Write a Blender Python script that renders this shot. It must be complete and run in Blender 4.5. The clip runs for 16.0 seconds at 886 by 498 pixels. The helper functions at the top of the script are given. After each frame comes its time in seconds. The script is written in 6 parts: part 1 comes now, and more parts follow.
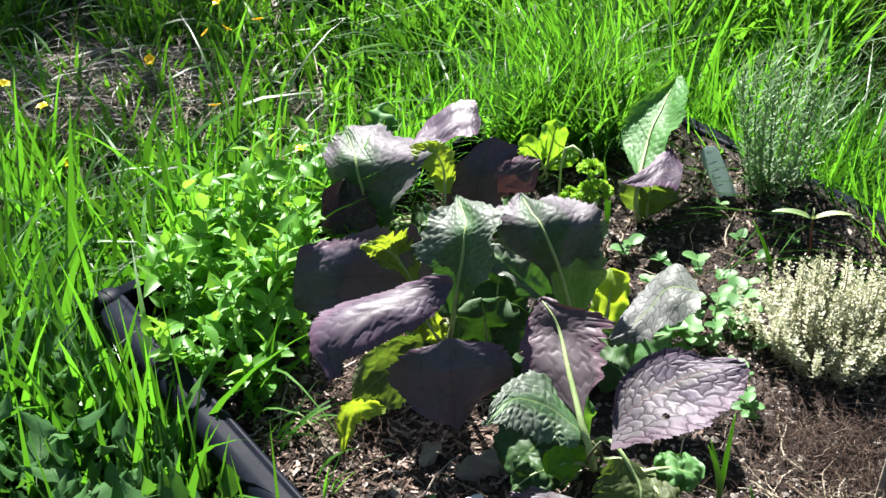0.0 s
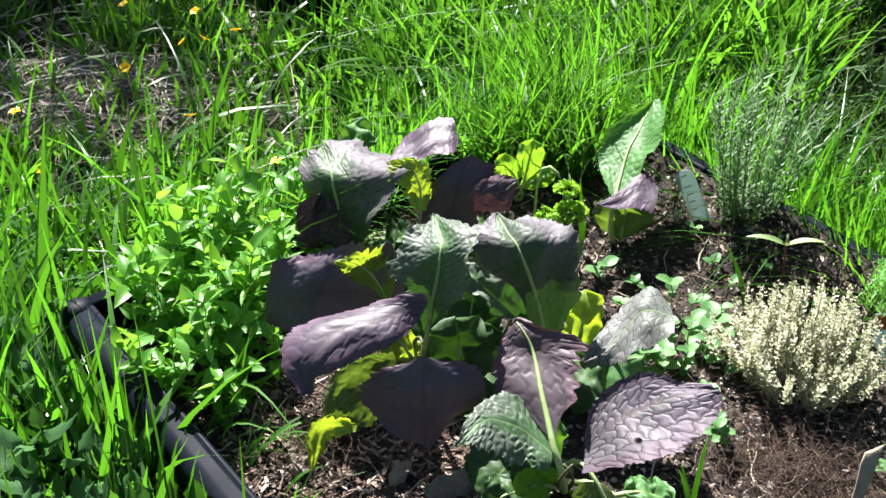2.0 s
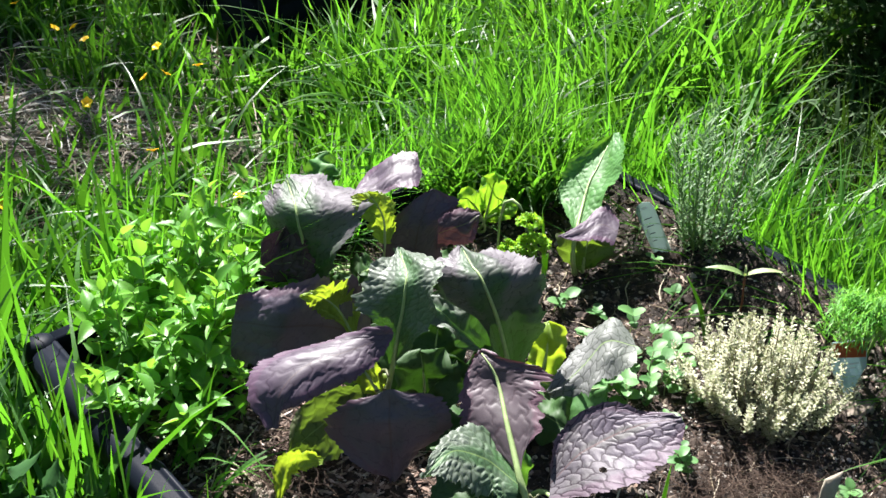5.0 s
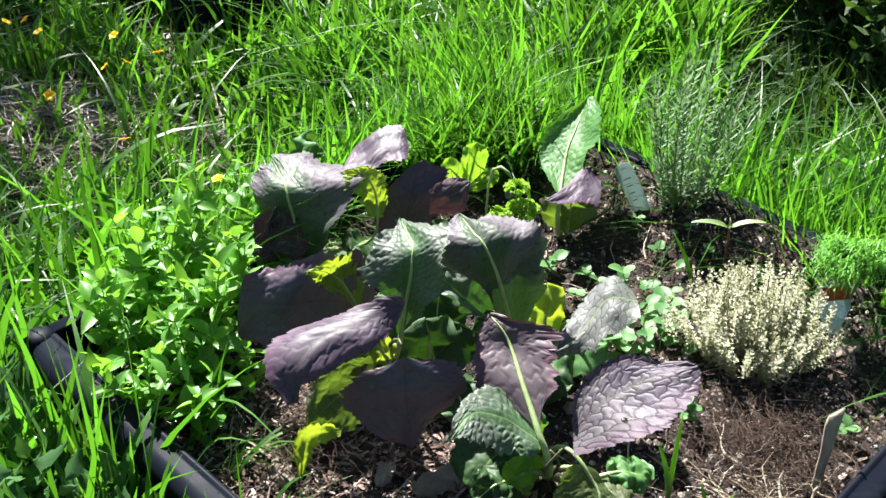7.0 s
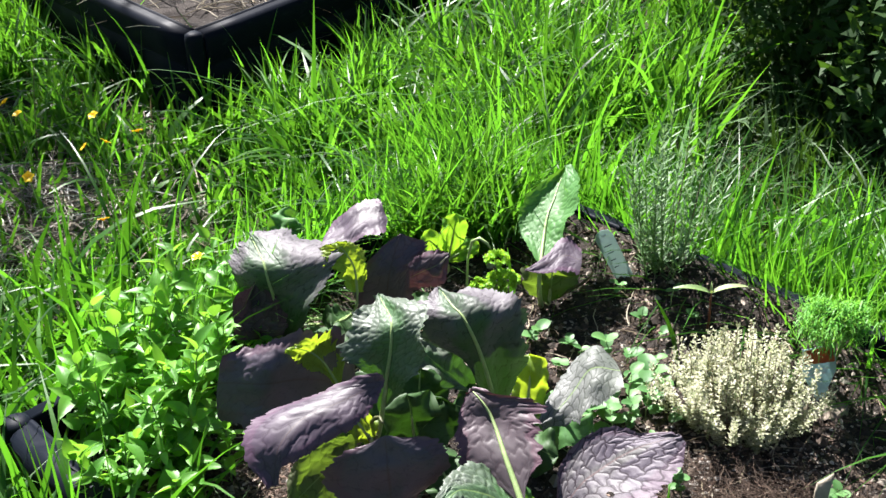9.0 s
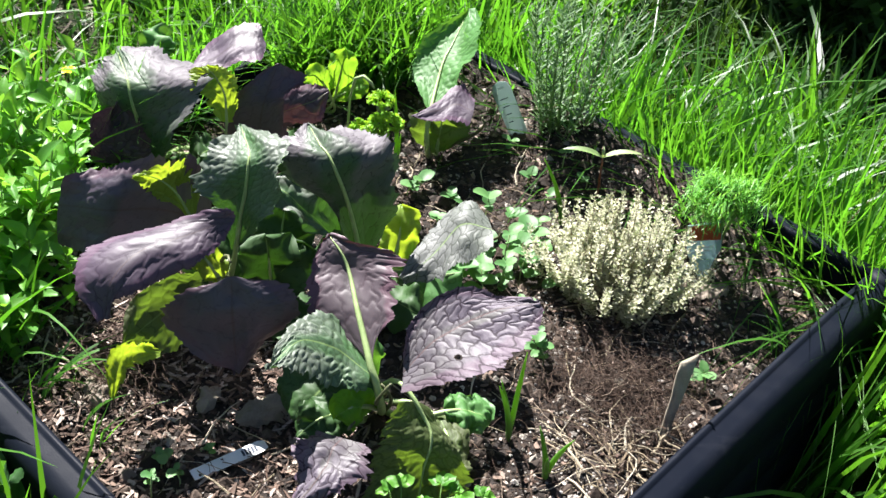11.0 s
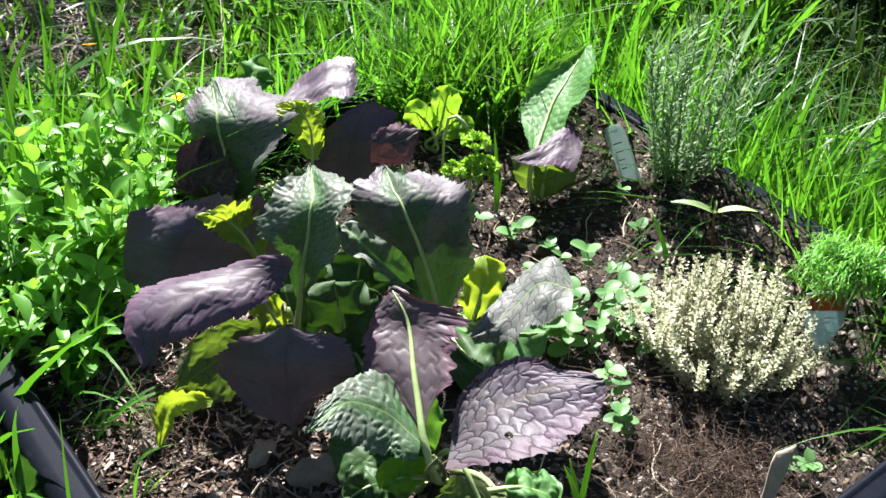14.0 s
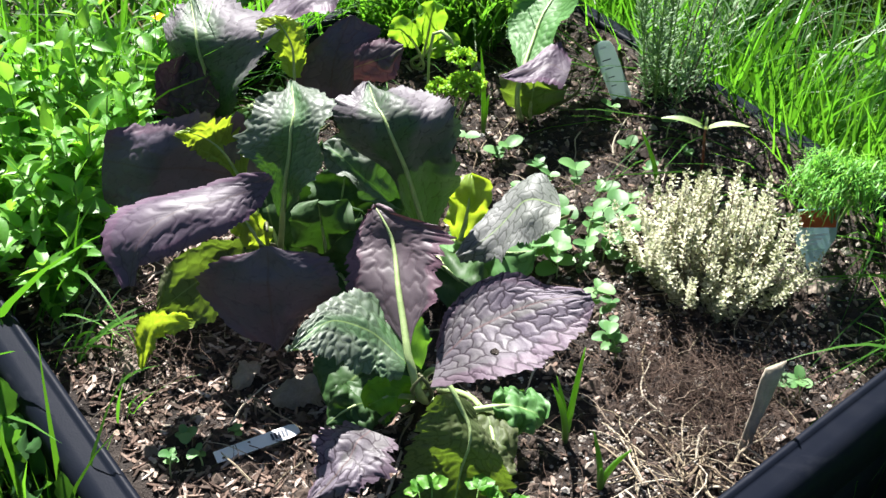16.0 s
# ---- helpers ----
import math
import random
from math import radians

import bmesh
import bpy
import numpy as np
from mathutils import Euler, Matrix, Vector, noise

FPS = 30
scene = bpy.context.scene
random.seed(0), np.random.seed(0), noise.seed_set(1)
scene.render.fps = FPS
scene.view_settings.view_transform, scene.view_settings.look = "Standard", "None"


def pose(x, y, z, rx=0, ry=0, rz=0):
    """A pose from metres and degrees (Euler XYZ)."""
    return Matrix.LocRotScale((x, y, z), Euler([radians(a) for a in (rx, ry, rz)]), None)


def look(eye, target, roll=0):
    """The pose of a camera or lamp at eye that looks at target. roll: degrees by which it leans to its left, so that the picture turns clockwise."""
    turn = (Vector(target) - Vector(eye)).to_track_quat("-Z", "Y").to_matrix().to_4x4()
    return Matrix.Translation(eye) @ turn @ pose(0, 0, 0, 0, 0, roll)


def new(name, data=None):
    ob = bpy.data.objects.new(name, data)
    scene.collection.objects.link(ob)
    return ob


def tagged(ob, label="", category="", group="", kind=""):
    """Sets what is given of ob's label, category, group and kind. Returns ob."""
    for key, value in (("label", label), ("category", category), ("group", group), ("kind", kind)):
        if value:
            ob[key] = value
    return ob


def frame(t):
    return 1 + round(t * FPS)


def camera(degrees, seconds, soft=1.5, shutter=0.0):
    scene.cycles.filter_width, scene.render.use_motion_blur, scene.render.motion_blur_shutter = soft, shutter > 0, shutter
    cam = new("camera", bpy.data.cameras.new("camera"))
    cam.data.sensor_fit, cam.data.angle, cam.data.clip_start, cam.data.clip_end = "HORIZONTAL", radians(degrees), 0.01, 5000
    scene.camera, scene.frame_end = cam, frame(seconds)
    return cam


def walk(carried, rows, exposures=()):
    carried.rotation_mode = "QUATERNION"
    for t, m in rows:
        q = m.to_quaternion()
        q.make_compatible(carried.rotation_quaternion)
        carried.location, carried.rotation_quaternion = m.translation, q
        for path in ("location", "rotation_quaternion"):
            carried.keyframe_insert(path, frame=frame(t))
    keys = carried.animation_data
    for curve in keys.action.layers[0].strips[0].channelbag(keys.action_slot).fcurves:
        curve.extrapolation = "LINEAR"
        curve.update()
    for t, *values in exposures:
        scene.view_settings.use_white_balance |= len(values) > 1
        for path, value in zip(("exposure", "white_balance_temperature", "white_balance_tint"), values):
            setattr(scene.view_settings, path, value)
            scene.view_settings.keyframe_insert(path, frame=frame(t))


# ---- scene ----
cam = camera(41.0, 16.0, soft=1.5)
PATH = [
    (0, 0.0356, -0.0022, 1.1045, 54.37, 2.12, 4.13),
    (0.5, -0.0255, -0.0433, 1.1057, 52.26, 1.88, -2.04),
    (1, -0.0400, -0.0481, 1.1054, 51.28, 2.21, -6.09),
    (1.5, 0.0099, -0.0113, 1.0993, 54.05, 0.90, -0.19),
    (2, 0.0277, 0.0051, 1.1061, 55.03, 0.14, 3.73),
    (2.5, -0.0192, -0.0127, 1.1265, 56.99, 0.55, -0.47),
    (3, -0.0513, -0.0303, 1.1240, 56.73, 1.74, -3.22),
    (3.5, 0.0000, 0.0000, 1.1073, 56.00, 0.81, -0.69),
    (4, 0.0362, 0.0066, 1.1076, 56.59, -0.53, 2.81),
    (4.2, 0.0270, -0.0000, 1.1124, 56.62, -0.51, 1.89),
    (6.3, 0.0185, -0.0135, 1.1143, 56.64, -0.75, 2.03),
    (6.5, -0.0115, -0.0199, 1.1100, 56.47, -0.99, -0.77),
    (7, -0.0720, -0.0348, 1.1178, 55.58, 0.31, -2.77),
    (7.5, -0.0333, -0.0170, 1.1053, 56.21, 0.90, -2.13),
    (8, 0.0330, 0.0097, 1.1037, 56.30, -1.00, 2.41),
    (8.5, -0.0020, -0.0028, 1.1246, 58.21, -0.60, 0.58),
    (9, -0.0554, -0.0202, 1.1212, 58.71, 1.41, -4.03),
    (9.5, -0.0191, -0.0018, 1.0898, 57.54, -1.62, -1.44),
    (9.7, 0.0127, 0.0150, 1.0668, 54.38, -3.17, 0.00),
    (11.8, 0.0430, 0.1236, 1.0445, 51.52, -4.61, -5.38),
    (12, 0.0805, 0.1609, 1.0381, 52.15, -5.07, -0.90),
    (12.5, 0.1270, 0.1878, 1.0233, 51.82, -2.78, 5.30),
    (13, 0.1504, 0.1779, 1.0235, 51.34, -1.92, 3.99),
    (13.5, 0.1460, 0.1639, 1.0160, 51.17, -2.21, 5.77),
    (14, 0.1508, 0.1643, 1.0231, 52.31, -1.74, 4.64),
    (14.5, 0.1525, 0.1637, 1.0230, 52.44, -1.60, 4.35),
    (15, 0.1579, 0.1633, 1.0176, 51.78, -1.65, 4.40),
    (15.5, 0.1596, 0.1687, 1.0036, 50.24, -1.51, 4.20),
    (16, 0.1591, 0.1751, 0.9946, 49.03, -1.62, 4.08),
]
walk(cam, [(t, pose(x, y, z, rx, ry, rz)) for t, x, y, z, rx, ry, rz in PATH])

# ---- light ----
SUN_AZ, SUN_EL = 22.0, 49.5        # degrees left of straight ahead, and above the horizon
world = bpy.data.worlds.new("sky")
scene.world = world
world.use_nodes = True
wn = world.node_tree.nodes
sky = wn.new("ShaderNodeTexSky")
sky.sky_type, sky.sun_disc = "NISHITA", False
sky.sun_elevation, sky.sun_rotation = radians(SUN_EL), radians(-SUN_AZ)
wn["Background"].inputs["Strength"].default_value = 0.031
world.node_tree.links.new(sky.outputs[0], wn["Background"].inputs[0])
sun_data = bpy.data.lights.new("sun", "SUN")
sun_data.energy, sun_data.angle, sun_data.color = 5.0, radians(0.53), (1.0, 0.965, 0.945)
to_sun = Vector((-math.sin(radians(SUN_AZ)) * math.cos(radians(SUN_EL)), math.cos(radians(SUN_AZ)) * math.cos(radians(SUN_EL)), math.sin(radians(SUN_EL))))
new("sun", sun_data).matrix_world = look(to_sun * 30, (0, 0, 0))
scene.view_settings.exposure = 1.91


# ---- materials ----
class Mat:
    """A node material with a short way to add and link nodes."""
    def __init__(self, name):
        self.m = bpy.data.materials.new(name)
        self.m.use_nodes = True
        self.t = self.m.node_tree
        self.t.nodes.clear()
        self.out = self.t.nodes.new("ShaderNodeOutputMaterial")

    def n(self, kind, ins=None, **props):
        node = self.t.nodes.new("ShaderNode" + kind)
        if "operation" in props:
            node.operation = props["operation"]
        if "feature" in props:
            node.feature = props["feature"]
        if "uv_map" in props:
            node.uv_map = props["uv_map"]
        if "data_type" in props:
            node.data_type, node.blend_type = props["data_type"], props["blend_type"]
        for k, v in (ins or {}).items():
            if isinstance(v, bpy.types.NodeSocket):
                self.t.links.new(v, node.inputs[k])
            else:
                node.inputs[k].default_value = v
        return node

    def math(self, op, a, b=0.0, c=0.0):
        return self.n("Math", {0: a, 1: b, 2: c}, operation=op).outputs[0]

    def ramp(self, f, *stops, ease=False):
        r = self.n("ValToRGB", {0: f})
        r.color_ramp.interpolation = "EASE" if ease else "LINEAR"
        e = r.color_ramp.elements
        while len(e) < len(stops):
            e.new(0.5)
        for el, (p, c) in zip(e, stops):
            el.position = p
            el.color = (*c, 1) if not isinstance(c, float) else (c, c, c, 1)
        return r.outputs[0]

    def mix(self, f, a, b, blend="MIX"):
        a = a if isinstance(a, bpy.types.NodeSocket) else (*a, 1)
        b = b if isinstance(b, bpy.types.NodeSocket) else (*b, 1)
        return self.n("Mix", {0: f, 6: a, 7: b}, data_type="RGBA", blend_type=blend).outputs[2]

    def noise(self, vec, scale, detail=3.0, rough=0.55):
        return self.n("TexNoise", {"Vector": vec, "Scale": scale, "Detail": detail, "Roughness": rough}).outputs["Fac"]

    def bump(self, h, strength, dist=0.002, normal=None):
        ins = {"Height": h, "Strength": strength, "Distance": dist}
        if normal is not None:
            ins["Normal"] = normal
        return self.n("Bump", ins).outputs[0]

    def surface(self, color, rough=0.5, normal=None, spec=0.5, metal=0.0, through_color=None, share=0.0, coat=0.0):
        ins = {"Base Color": color if isinstance(color, bpy.types.NodeSocket) else (*color, 1), "Roughness": rough, "Specular IOR Level": spec, "Metallic": metal, "Coat Weight": coat}
        if normal is not None:
            ins["Normal"] = normal
        p = self.n("BsdfPrincipled", ins).outputs[0]
        if through_color is not None:
            tr = self.n("BsdfTranslucent", {"Color": through_color if isinstance(through_color, bpy.types.NodeSocket) else (*through_color, 1)}).outputs[0]
            p = self.n("MixShader", {0: share, 1: p, 2: tr}).outputs[0]
        self.t.links.new(p, self.out.inputs[0])
        return self.m


def where(m):
    return m.n("TexCoord").outputs["Object"]


def island(m):
    return m.n("NewGeometry").outputs["Random Per Island"]


def leaf_material(name, blade, heart, vein, glow, share, rough=0.36, spec=0.5, heart_width=0.35, net=1.0, rib=(0.20, 0.30, 0.10), edge=None):
    """A blistered leaf: blade colour, a second colour round the midrib, sunken veins, a tinted margin, light coming through."""
    m = Mat(name)
    uv = m.n("UVMap", uv_map="leaf").outputs[0]
    size = m.n("UVMap", uv_map="size").outputs[0]
    sep = m.n("SeparateXYZ", {0: uv})
    u, v = sep.outputs[0], m.math("ABSOLUTE", sep.outputs[1])
    gap = m.n("SeparateXYZ", {0: m.n("UVMap", uv_map="net").outputs[0]}).outputs[0]
    cloud = m.noise(size, 22.0, 4.0)
    grain = m.noise(size, 420.0, 2.0)
    fine = m.n("TexVoronoi", {"Vector": size, "Scale": 230.0}, feature="DISTANCE_TO_EDGE").outputs["Distance"]
    lines = m.math("MULTIPLY", m.ramp(gap, (0.03, 1.0), (0.15, 0.0), ease=True), net)
    hair = m.math("MULTIPLY", m.ramp(fine, (0.0, 1.0), (0.12, 0.0), ease=True), 0.25 * net)
    inner = m.ramp(m.math("ADD", v, m.math("MULTIPLY", m.math("SUBTRACT", cloud, 0.5), 0.9)), (heart_width * 0.35, 1.0), (heart_width, 0.0))
    low = m.ramp(m.math("ADD", u, m.math("MULTIPLY", m.math("SUBTRACT", cloud, 0.5), 0.6)), (0.12, 1.0), (0.55, 0.0))
    col = m.mix(m.math("MULTIPLY", m.math("MAXIMUM", inner, low), 0.85), blade, heart)
    col = m.mix(m.ramp(cloud, (0.35, 0.0), (0.75, 0.45)), col, tuple(c * 1.6 for c in blade))
    if edge is not None:
        col = m.mix(m.math("MULTIPLY", m.ramp(m.math("ADD", v, m.math("MULTIPLY", cloud, 0.4)), (0.90, 0.0), (1.25, 1.0)), 0.5), col, edge)
    col = m.mix(m.math("MULTIPLY", m.math("MAXIMUM", lines, hair), 0.85), col, vein)
    col = m.mix(m.math("MULTIPLY", m.ramp(grain, (0.62, 0.0), (0.78, 1.0)), 0.18), col, (0.16, 0.14, 0.09))
    col = m.mix(m.ramp(v, (0.0, 0.8), (0.035, 0.0)), col, rib)
    pillow = m.math("ADD", m.ramp(gap, (0.0, 0.0), (0.38, 1.0), ease=True), m.math("MULTIPLY", m.ramp(fine, (0.0, 0.0), (0.25, 1.0), ease=True), 0.10))
    h = m.math("ADD", m.math("MULTIPLY", pillow, 0.9 * net), m.math("ADD", m.math("MULTIPLY", cloud, 0.35), m.math("MULTIPLY", grain, 0.07)))
    nor = m.bump(h, 0.16, 0.0016)
    thru = m.mix(m.math("MULTIPLY", lines, 0.5), glow, tuple(c * 0.35 for c in glow))
    ro = m.n("MapRange", {0: cloud, 1: 0.2, 2: 0.8, 3: rough - 0.06, 4: rough + 0.16}).outputs[0]
    gloss = m.math("MULTIPLY", m.math("SUBTRACT", 1.0, m.math("MULTIPLY", lines, 0.55)), spec)
    return m.surface(col, ro, nor, gloss, 0.0, thru, share)


PURPLE = leaf_material("purple_mustard_leaf", (0.064, 0.046, 0.068), (0.046, 0.036, 0.048), (0.018, 0.008, 0.019), (0.06, 0.030, 0.04), 0.05, 0.50, 0.42, heart_width=0.30, net=0.5, rib=(0.05, 0.03, 0.03), edge=(0.10, 0.045, 0.085))
VEINED = leaf_material("veined_purple_mustard_leaf", (0.090, 0.074, 0.096), (0.066, 0.064, 0.060), (0.010, 0.004, 0.009), (0.06, 0.030, 0.04), 0.04, 0.52, 0.42, heart_width=0.20, rib=(0.09, 0.05, 0.05), edge=(0.10, 0.055, 0.085), net=0.95)
SMOOTH = leaf_material("smooth_purple_mustard_leaf", (0.066, 0.054, 0.072), (0.050, 0.044, 0.056), (0.024, 0.016, 0.028), (0.05, 0.03, 0.05), 0.03, 0.42, 0.55, heart_width=0.3, net=0.35, rib=(0.05, 0.03, 0.03), edge=(0.085, 0.035, 0.055))
DUSKY = leaf_material("dusky_purple_green_mustard_leaf", (0.096, 0.086, 0.097), (0.024, 0.078, 0.018), (0.018, 0.015, 0.015), (0.08, 0.22, 0.02), 0.045, 0.50, 0.36, heart_width=0.60, net=0.65)
BRONZE = leaf_material("bronze_green_mustard_leaf", (0.100, 0.122, 0.096), (0.036, 0.110, 0.028), (0.028, 0.045, 0.018), (0.10, 0.28, 0.02), 0.11, 0.47, 0.45, heart_width=0.45, net=0.65)
PLUM = leaf_material("plum_mustard_leaf", (0.074, 0.054, 0.065), (0.050, 0.040, 0.045), (0.018, 0.007, 0.012), (0.16, 0.05, 0.05), 0.10, 0.48, 0.45, heart_width=0.3, net=0.5, rib=(0.16, 0.22, 0.06), edge=(0.12, 0.045, 0.075))
SILVER = leaf_material("silvery_mustard_leaf", (0.130, 0.136, 0.130), (0.100, 0.118, 0.092), (0.016, 0.019, 0.014), (0.16, 0.22, 0.04), 0.08, 0.50, 0.5, heart_width=0.2, net=0.75)
GREEN = leaf_material("green_mustard_leaf", (0.075, 0.190, 0.055), (0.070, 0.180, 0.045), (0.035, 0.09, 0.02), (0.20, 0.46, 0.03), 0.22, 0.5, 0.4, heart_width=0.6, net=0.6)
YELLOW = leaf_material("yellowing_leaf", (0.18, 0.26, 0.03), (0.15, 0.25, 0.03), (0.12, 0.16, 0.03), (0.44, 0.60, 0.03), 0.42, heart_width=0.5, net=0.4)
# Darkened green: shade under the big leaves is put into this colour.
SHADED_GREEN = leaf_material("shade_tinted_green_leaf", (0.030, 0.072, 0.020), (0.028, 0.070, 0.018), (0.018, 0.040, 0.012), (0.05, 0.14, 0.01), 0.12, 0.5, 0.35, heart_width=0.6, net=0.6)
LIME_MUSTARD = leaf_material("lime_mustard_leaf", (0.07, 0.20, 0.02), (0.08, 0.22, 0.02), (0.05, 0.14, 0.02), (0.34, 0.62, 0.03), 0.40, 0.5, 0.35, net=0.5)
DULL = leaf_material("olive_mustard_leaf", (0.085, 0.100, 0.045), (0.060, 0.095, 0.025), (0.030, 0.038, 0.016), (0.24, 0.40, 0.03), 0.26, 0.55, 0.35, heart_width=0.6, net=0.7)


def plant_material(name, dark, light, glow, share=0.4, rough=0.42, spec=0.45, per_object=False):
    m = Mat(name)
    r = m.n("ObjectInfo").outputs["Random"] if per_object else island(m)
    p = where(m)
    f = m.math("ADD", m.math("MULTIPLY", r, 0.75), m.math("MULTIPLY", m.noise(p, 30.0, 3.0), 0.35))
    col = m.ramp(f, (0.2, dark), (0.9, light))
    g = m.mix(r, tuple(c * 0.45 for c in glow), glow)
    return m.surface(col, rough, m.bump(m.noise(p, 260.0, 2.0), 0.35, 0.001), spec, 0.0, g, share)


GRASS = plant_material("meadow_grass", (0.008, 0.040, 0.005), (0.074, 0.192, 0.024), (0.23, 0.63, 0.034), 0.37, 0.42, 0.27)
BROAD_GRASS = plant_material("broad_grass", (0.010, 0.046, 0.007), (0.062, 0.178, 0.024), (0.20, 0.62, 0.030), 0.40, 0.40, 0.34)
DRY_GRASS = plant_material("dry_grass", (0.08, 0.065, 0.035), (0.18, 0.15, 0.085), (0.3, 0.25, 0.12), 0.2, 0.7, 0.2)
OREGANO = plant_material("oregano_leaf", (0.070, 0.225, 0.028), (0.155, 0.36, 0.050), (0.36, 0.78, 0.06), 0.40, 0.45, 0.4, per_object=True)
SPROUT = plant_material("seedling_leaf", (0.055, 0.16, 0.045), (0.13, 0.28, 0.09), (0.26, 0.52, 0.07), 0.28, 0.5, 0.4, per_object=True)
ONION = plant_material("onion_blade", (0.085, 0.22, 0.035), (0.13, 0.29, 0.05), (0.42, 0.75, 0.05), 0.45, 0.36, per_object=True)
WEED = plant_material("weed_leaf", (0.018, 0.064, 0.016), (0.068, 0.165, 0.050), (0.14, 0.38, 0.03), 0.26, 0.42)
ROSEMARY = plant_material("rosemary_needle", (0.060, 0.130, 0.055), (0.22, 0.34, 0.17), (0.26, 0.46, 0.13), 0.35, 0.52, 0.3)
THYME = plant_material("thyme_leaf", (0.22, 0.26, 0.12), (0.68, 0.65, 0.50), (0.52, 0.54, 0.24), 0.32, 0.55)
FENNEL = plant_material("fennel_frond", (0.11, 0.33, 0.06), (0.22, 0.50, 0.11), (0.36, 0.74, 0.10), 0.4, 0.45)
PARSLEY = plant_material("parsley_leaf", (0.15, 0.36, 0.03), (0.26, 0.52, 0.04), (0.55, 0.85, 0.05), 0.4, 0.42)
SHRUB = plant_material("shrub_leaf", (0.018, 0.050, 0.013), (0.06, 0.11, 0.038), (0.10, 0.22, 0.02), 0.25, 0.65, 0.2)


def simple(name, a, b, scale=60.0, rough=0.6, bump=0.4, dist=0.002, spec=0.4):
    m = Mat(name)
    p = where(m)
    f = m.math("ADD", m.math("MULTIPLY", m.noise(p, scale, 5.0), 0.7), m.math("MULTIPLY", m.noise(p, scale * 9, 2.0), 0.3))
    return m.surface(m.ramp(f, (0.3, a), (0.7, b)), rough, m.bump(f, bump, dist), spec)


def speckled(name, stops, rough=0.8):
    """Loose litter: one colour per piece."""
    m = Mat(name)
    p = where(m)
    col = m.ramp(island(m), *stops)
    col = m.mix(m.math("MULTIPLY", m.noise(p, 220.0, 3.0), 0.5), col, (0.05, 0.035, 0.025))
    return m.surface(col, rough, m.bump(m.noise(p, 300.0, 3.0), 0.6, 0.002), 0.3)


def soil_material(name, base, lift):
    m = Mat(name)
    p = where(m)
    big, mid, fine = m.noise(p, 7.0, 4.0), m.noise(p, 60.0, 5.0, 0.7), m.noise(p, 330.0, 3.0, 0.7)
    col = m.ramp(m.math("ADD", m.math("MULTIPLY", mid, 0.6), m.math("MULTIPLY", big, 0.4)), (0.3, base), (0.7, lift))
    spot = m.n("TexVoronoi", {"Vector": p, "Scale": 210.0, "Randomness": 1.0})
    grit = m.math("MULTIPLY", m.ramp(spot.outputs["Distance"], (0.16, 1.0), (0.24, 0.0)), m.ramp(m.n("SeparateXYZ", {0: spot.outputs["Color"]}).outputs[0], (0.80, 0.0), (0.84, 1.0)))
    col = m.mix(grit, col, (0.42, 0.38, 0.34))
    h = m.math("ADD", m.math("MULTIPLY", mid, 1.0), m.math("ADD", m.math("MULTIPLY", fine, 0.5), m.math("MULTIPLY", grit, 0.4)))
    return m.surface(col, 0.9, m.bump(h, 1.0, 0.008), 0.25)


SOIL = soil_material("potting_soil", (0.008, 0.0065, 0.006), (0.060, 0.048, 0.041))
EARTH = soil_material("meadow_earth", (0.018, 0.026, 0.009), (0.052, 0.062, 0.022))
STEM = simple("green_stem", (0.10, 0.20, 0.04), (0.18, 0.30, 0.08), 90.0, 0.4)
PALE_STEM = simple("pale_stem", (0.22, 0.32, 0.12), (0.36, 0.45, 0.20), 90.0, 0.4)
RED_STEM = simple("red_stem", (0.10, 0.03, 0.02), (0.20, 0.07, 0.04), 90.0, 0.5)
DARK_STEM = simple("purple_green_stem", (0.06, 0.06, 0.03), (0.12, 0.13, 0.06), 90.0, 0.5)
TALL_LEAF = plant_material("pale_narrow_leaf", (0.17, 0.26, 0.09), (0.28, 0.36, 0.15), (0.45, 0.55, 0.12), 0.3, 0.45, per_object=True)
WOOD = simple("weathered_wood", (0.17, 0.145, 0.11), (0.36, 0.32, 0.25), 50.0, 0.75, 0.8)
BARK = simple("twig_bark", (0.10, 0.07, 0.05), (0.24, 0.18, 0.13), 80.0, 0.8)
DRY_LEAF = simple("dry_leaf", (0.13, 0.10, 0.075), (0.27, 0.225, 0.18), 40.0, 0.7, 0.8)
CRUMB = speckled("soil_crumb", ((0.0, (0.012, 0.009, 0.008)), (0.55, (0.052, 0.037, 0.029)), (0.90, (0.14, 0.105, 0.082)), (0.97, (0.40, 0.36, 0.31))))
GRIT = speckled("pale_grit", ((0.0, (0.16, 0.14, 0.12)), (0.6, (0.36, 0.33, 0.30)), (1.0, (0.66, 0.63, 0.58))))
CHIP = speckled("wood_chip", ((0.0, (0.035, 0.024, 0.018)), (0.45, (0.14, 0.088, 0.066)), (0.75, (0.29, 0.21, 0.165)), (1.0, (0.56, 0.48, 0.42))))
FIBRE = speckled("root_fibre", ((0.0, (0.030, 0.018, 0.012)), (0.7, (0.066, 0.040, 0.028)), (0.93, (0.13, 0.085, 0.06)), (1.0, (0.36, 0.29, 0.22))))
STRAW = speckled("straw", ((0.0, (0.16, 0.12, 0.08)), (0.5, (0.36, 0.30, 0.20)), (1.0, (0.55, 0.49, 0.38))))
HAY = speckled("bleached_hay", ((0.0, (0.07, 0.055, 0.04)), (0.45, (0.30, 0.26, 0.20)), (1.0, (0.74, 0.71, 0.64))))


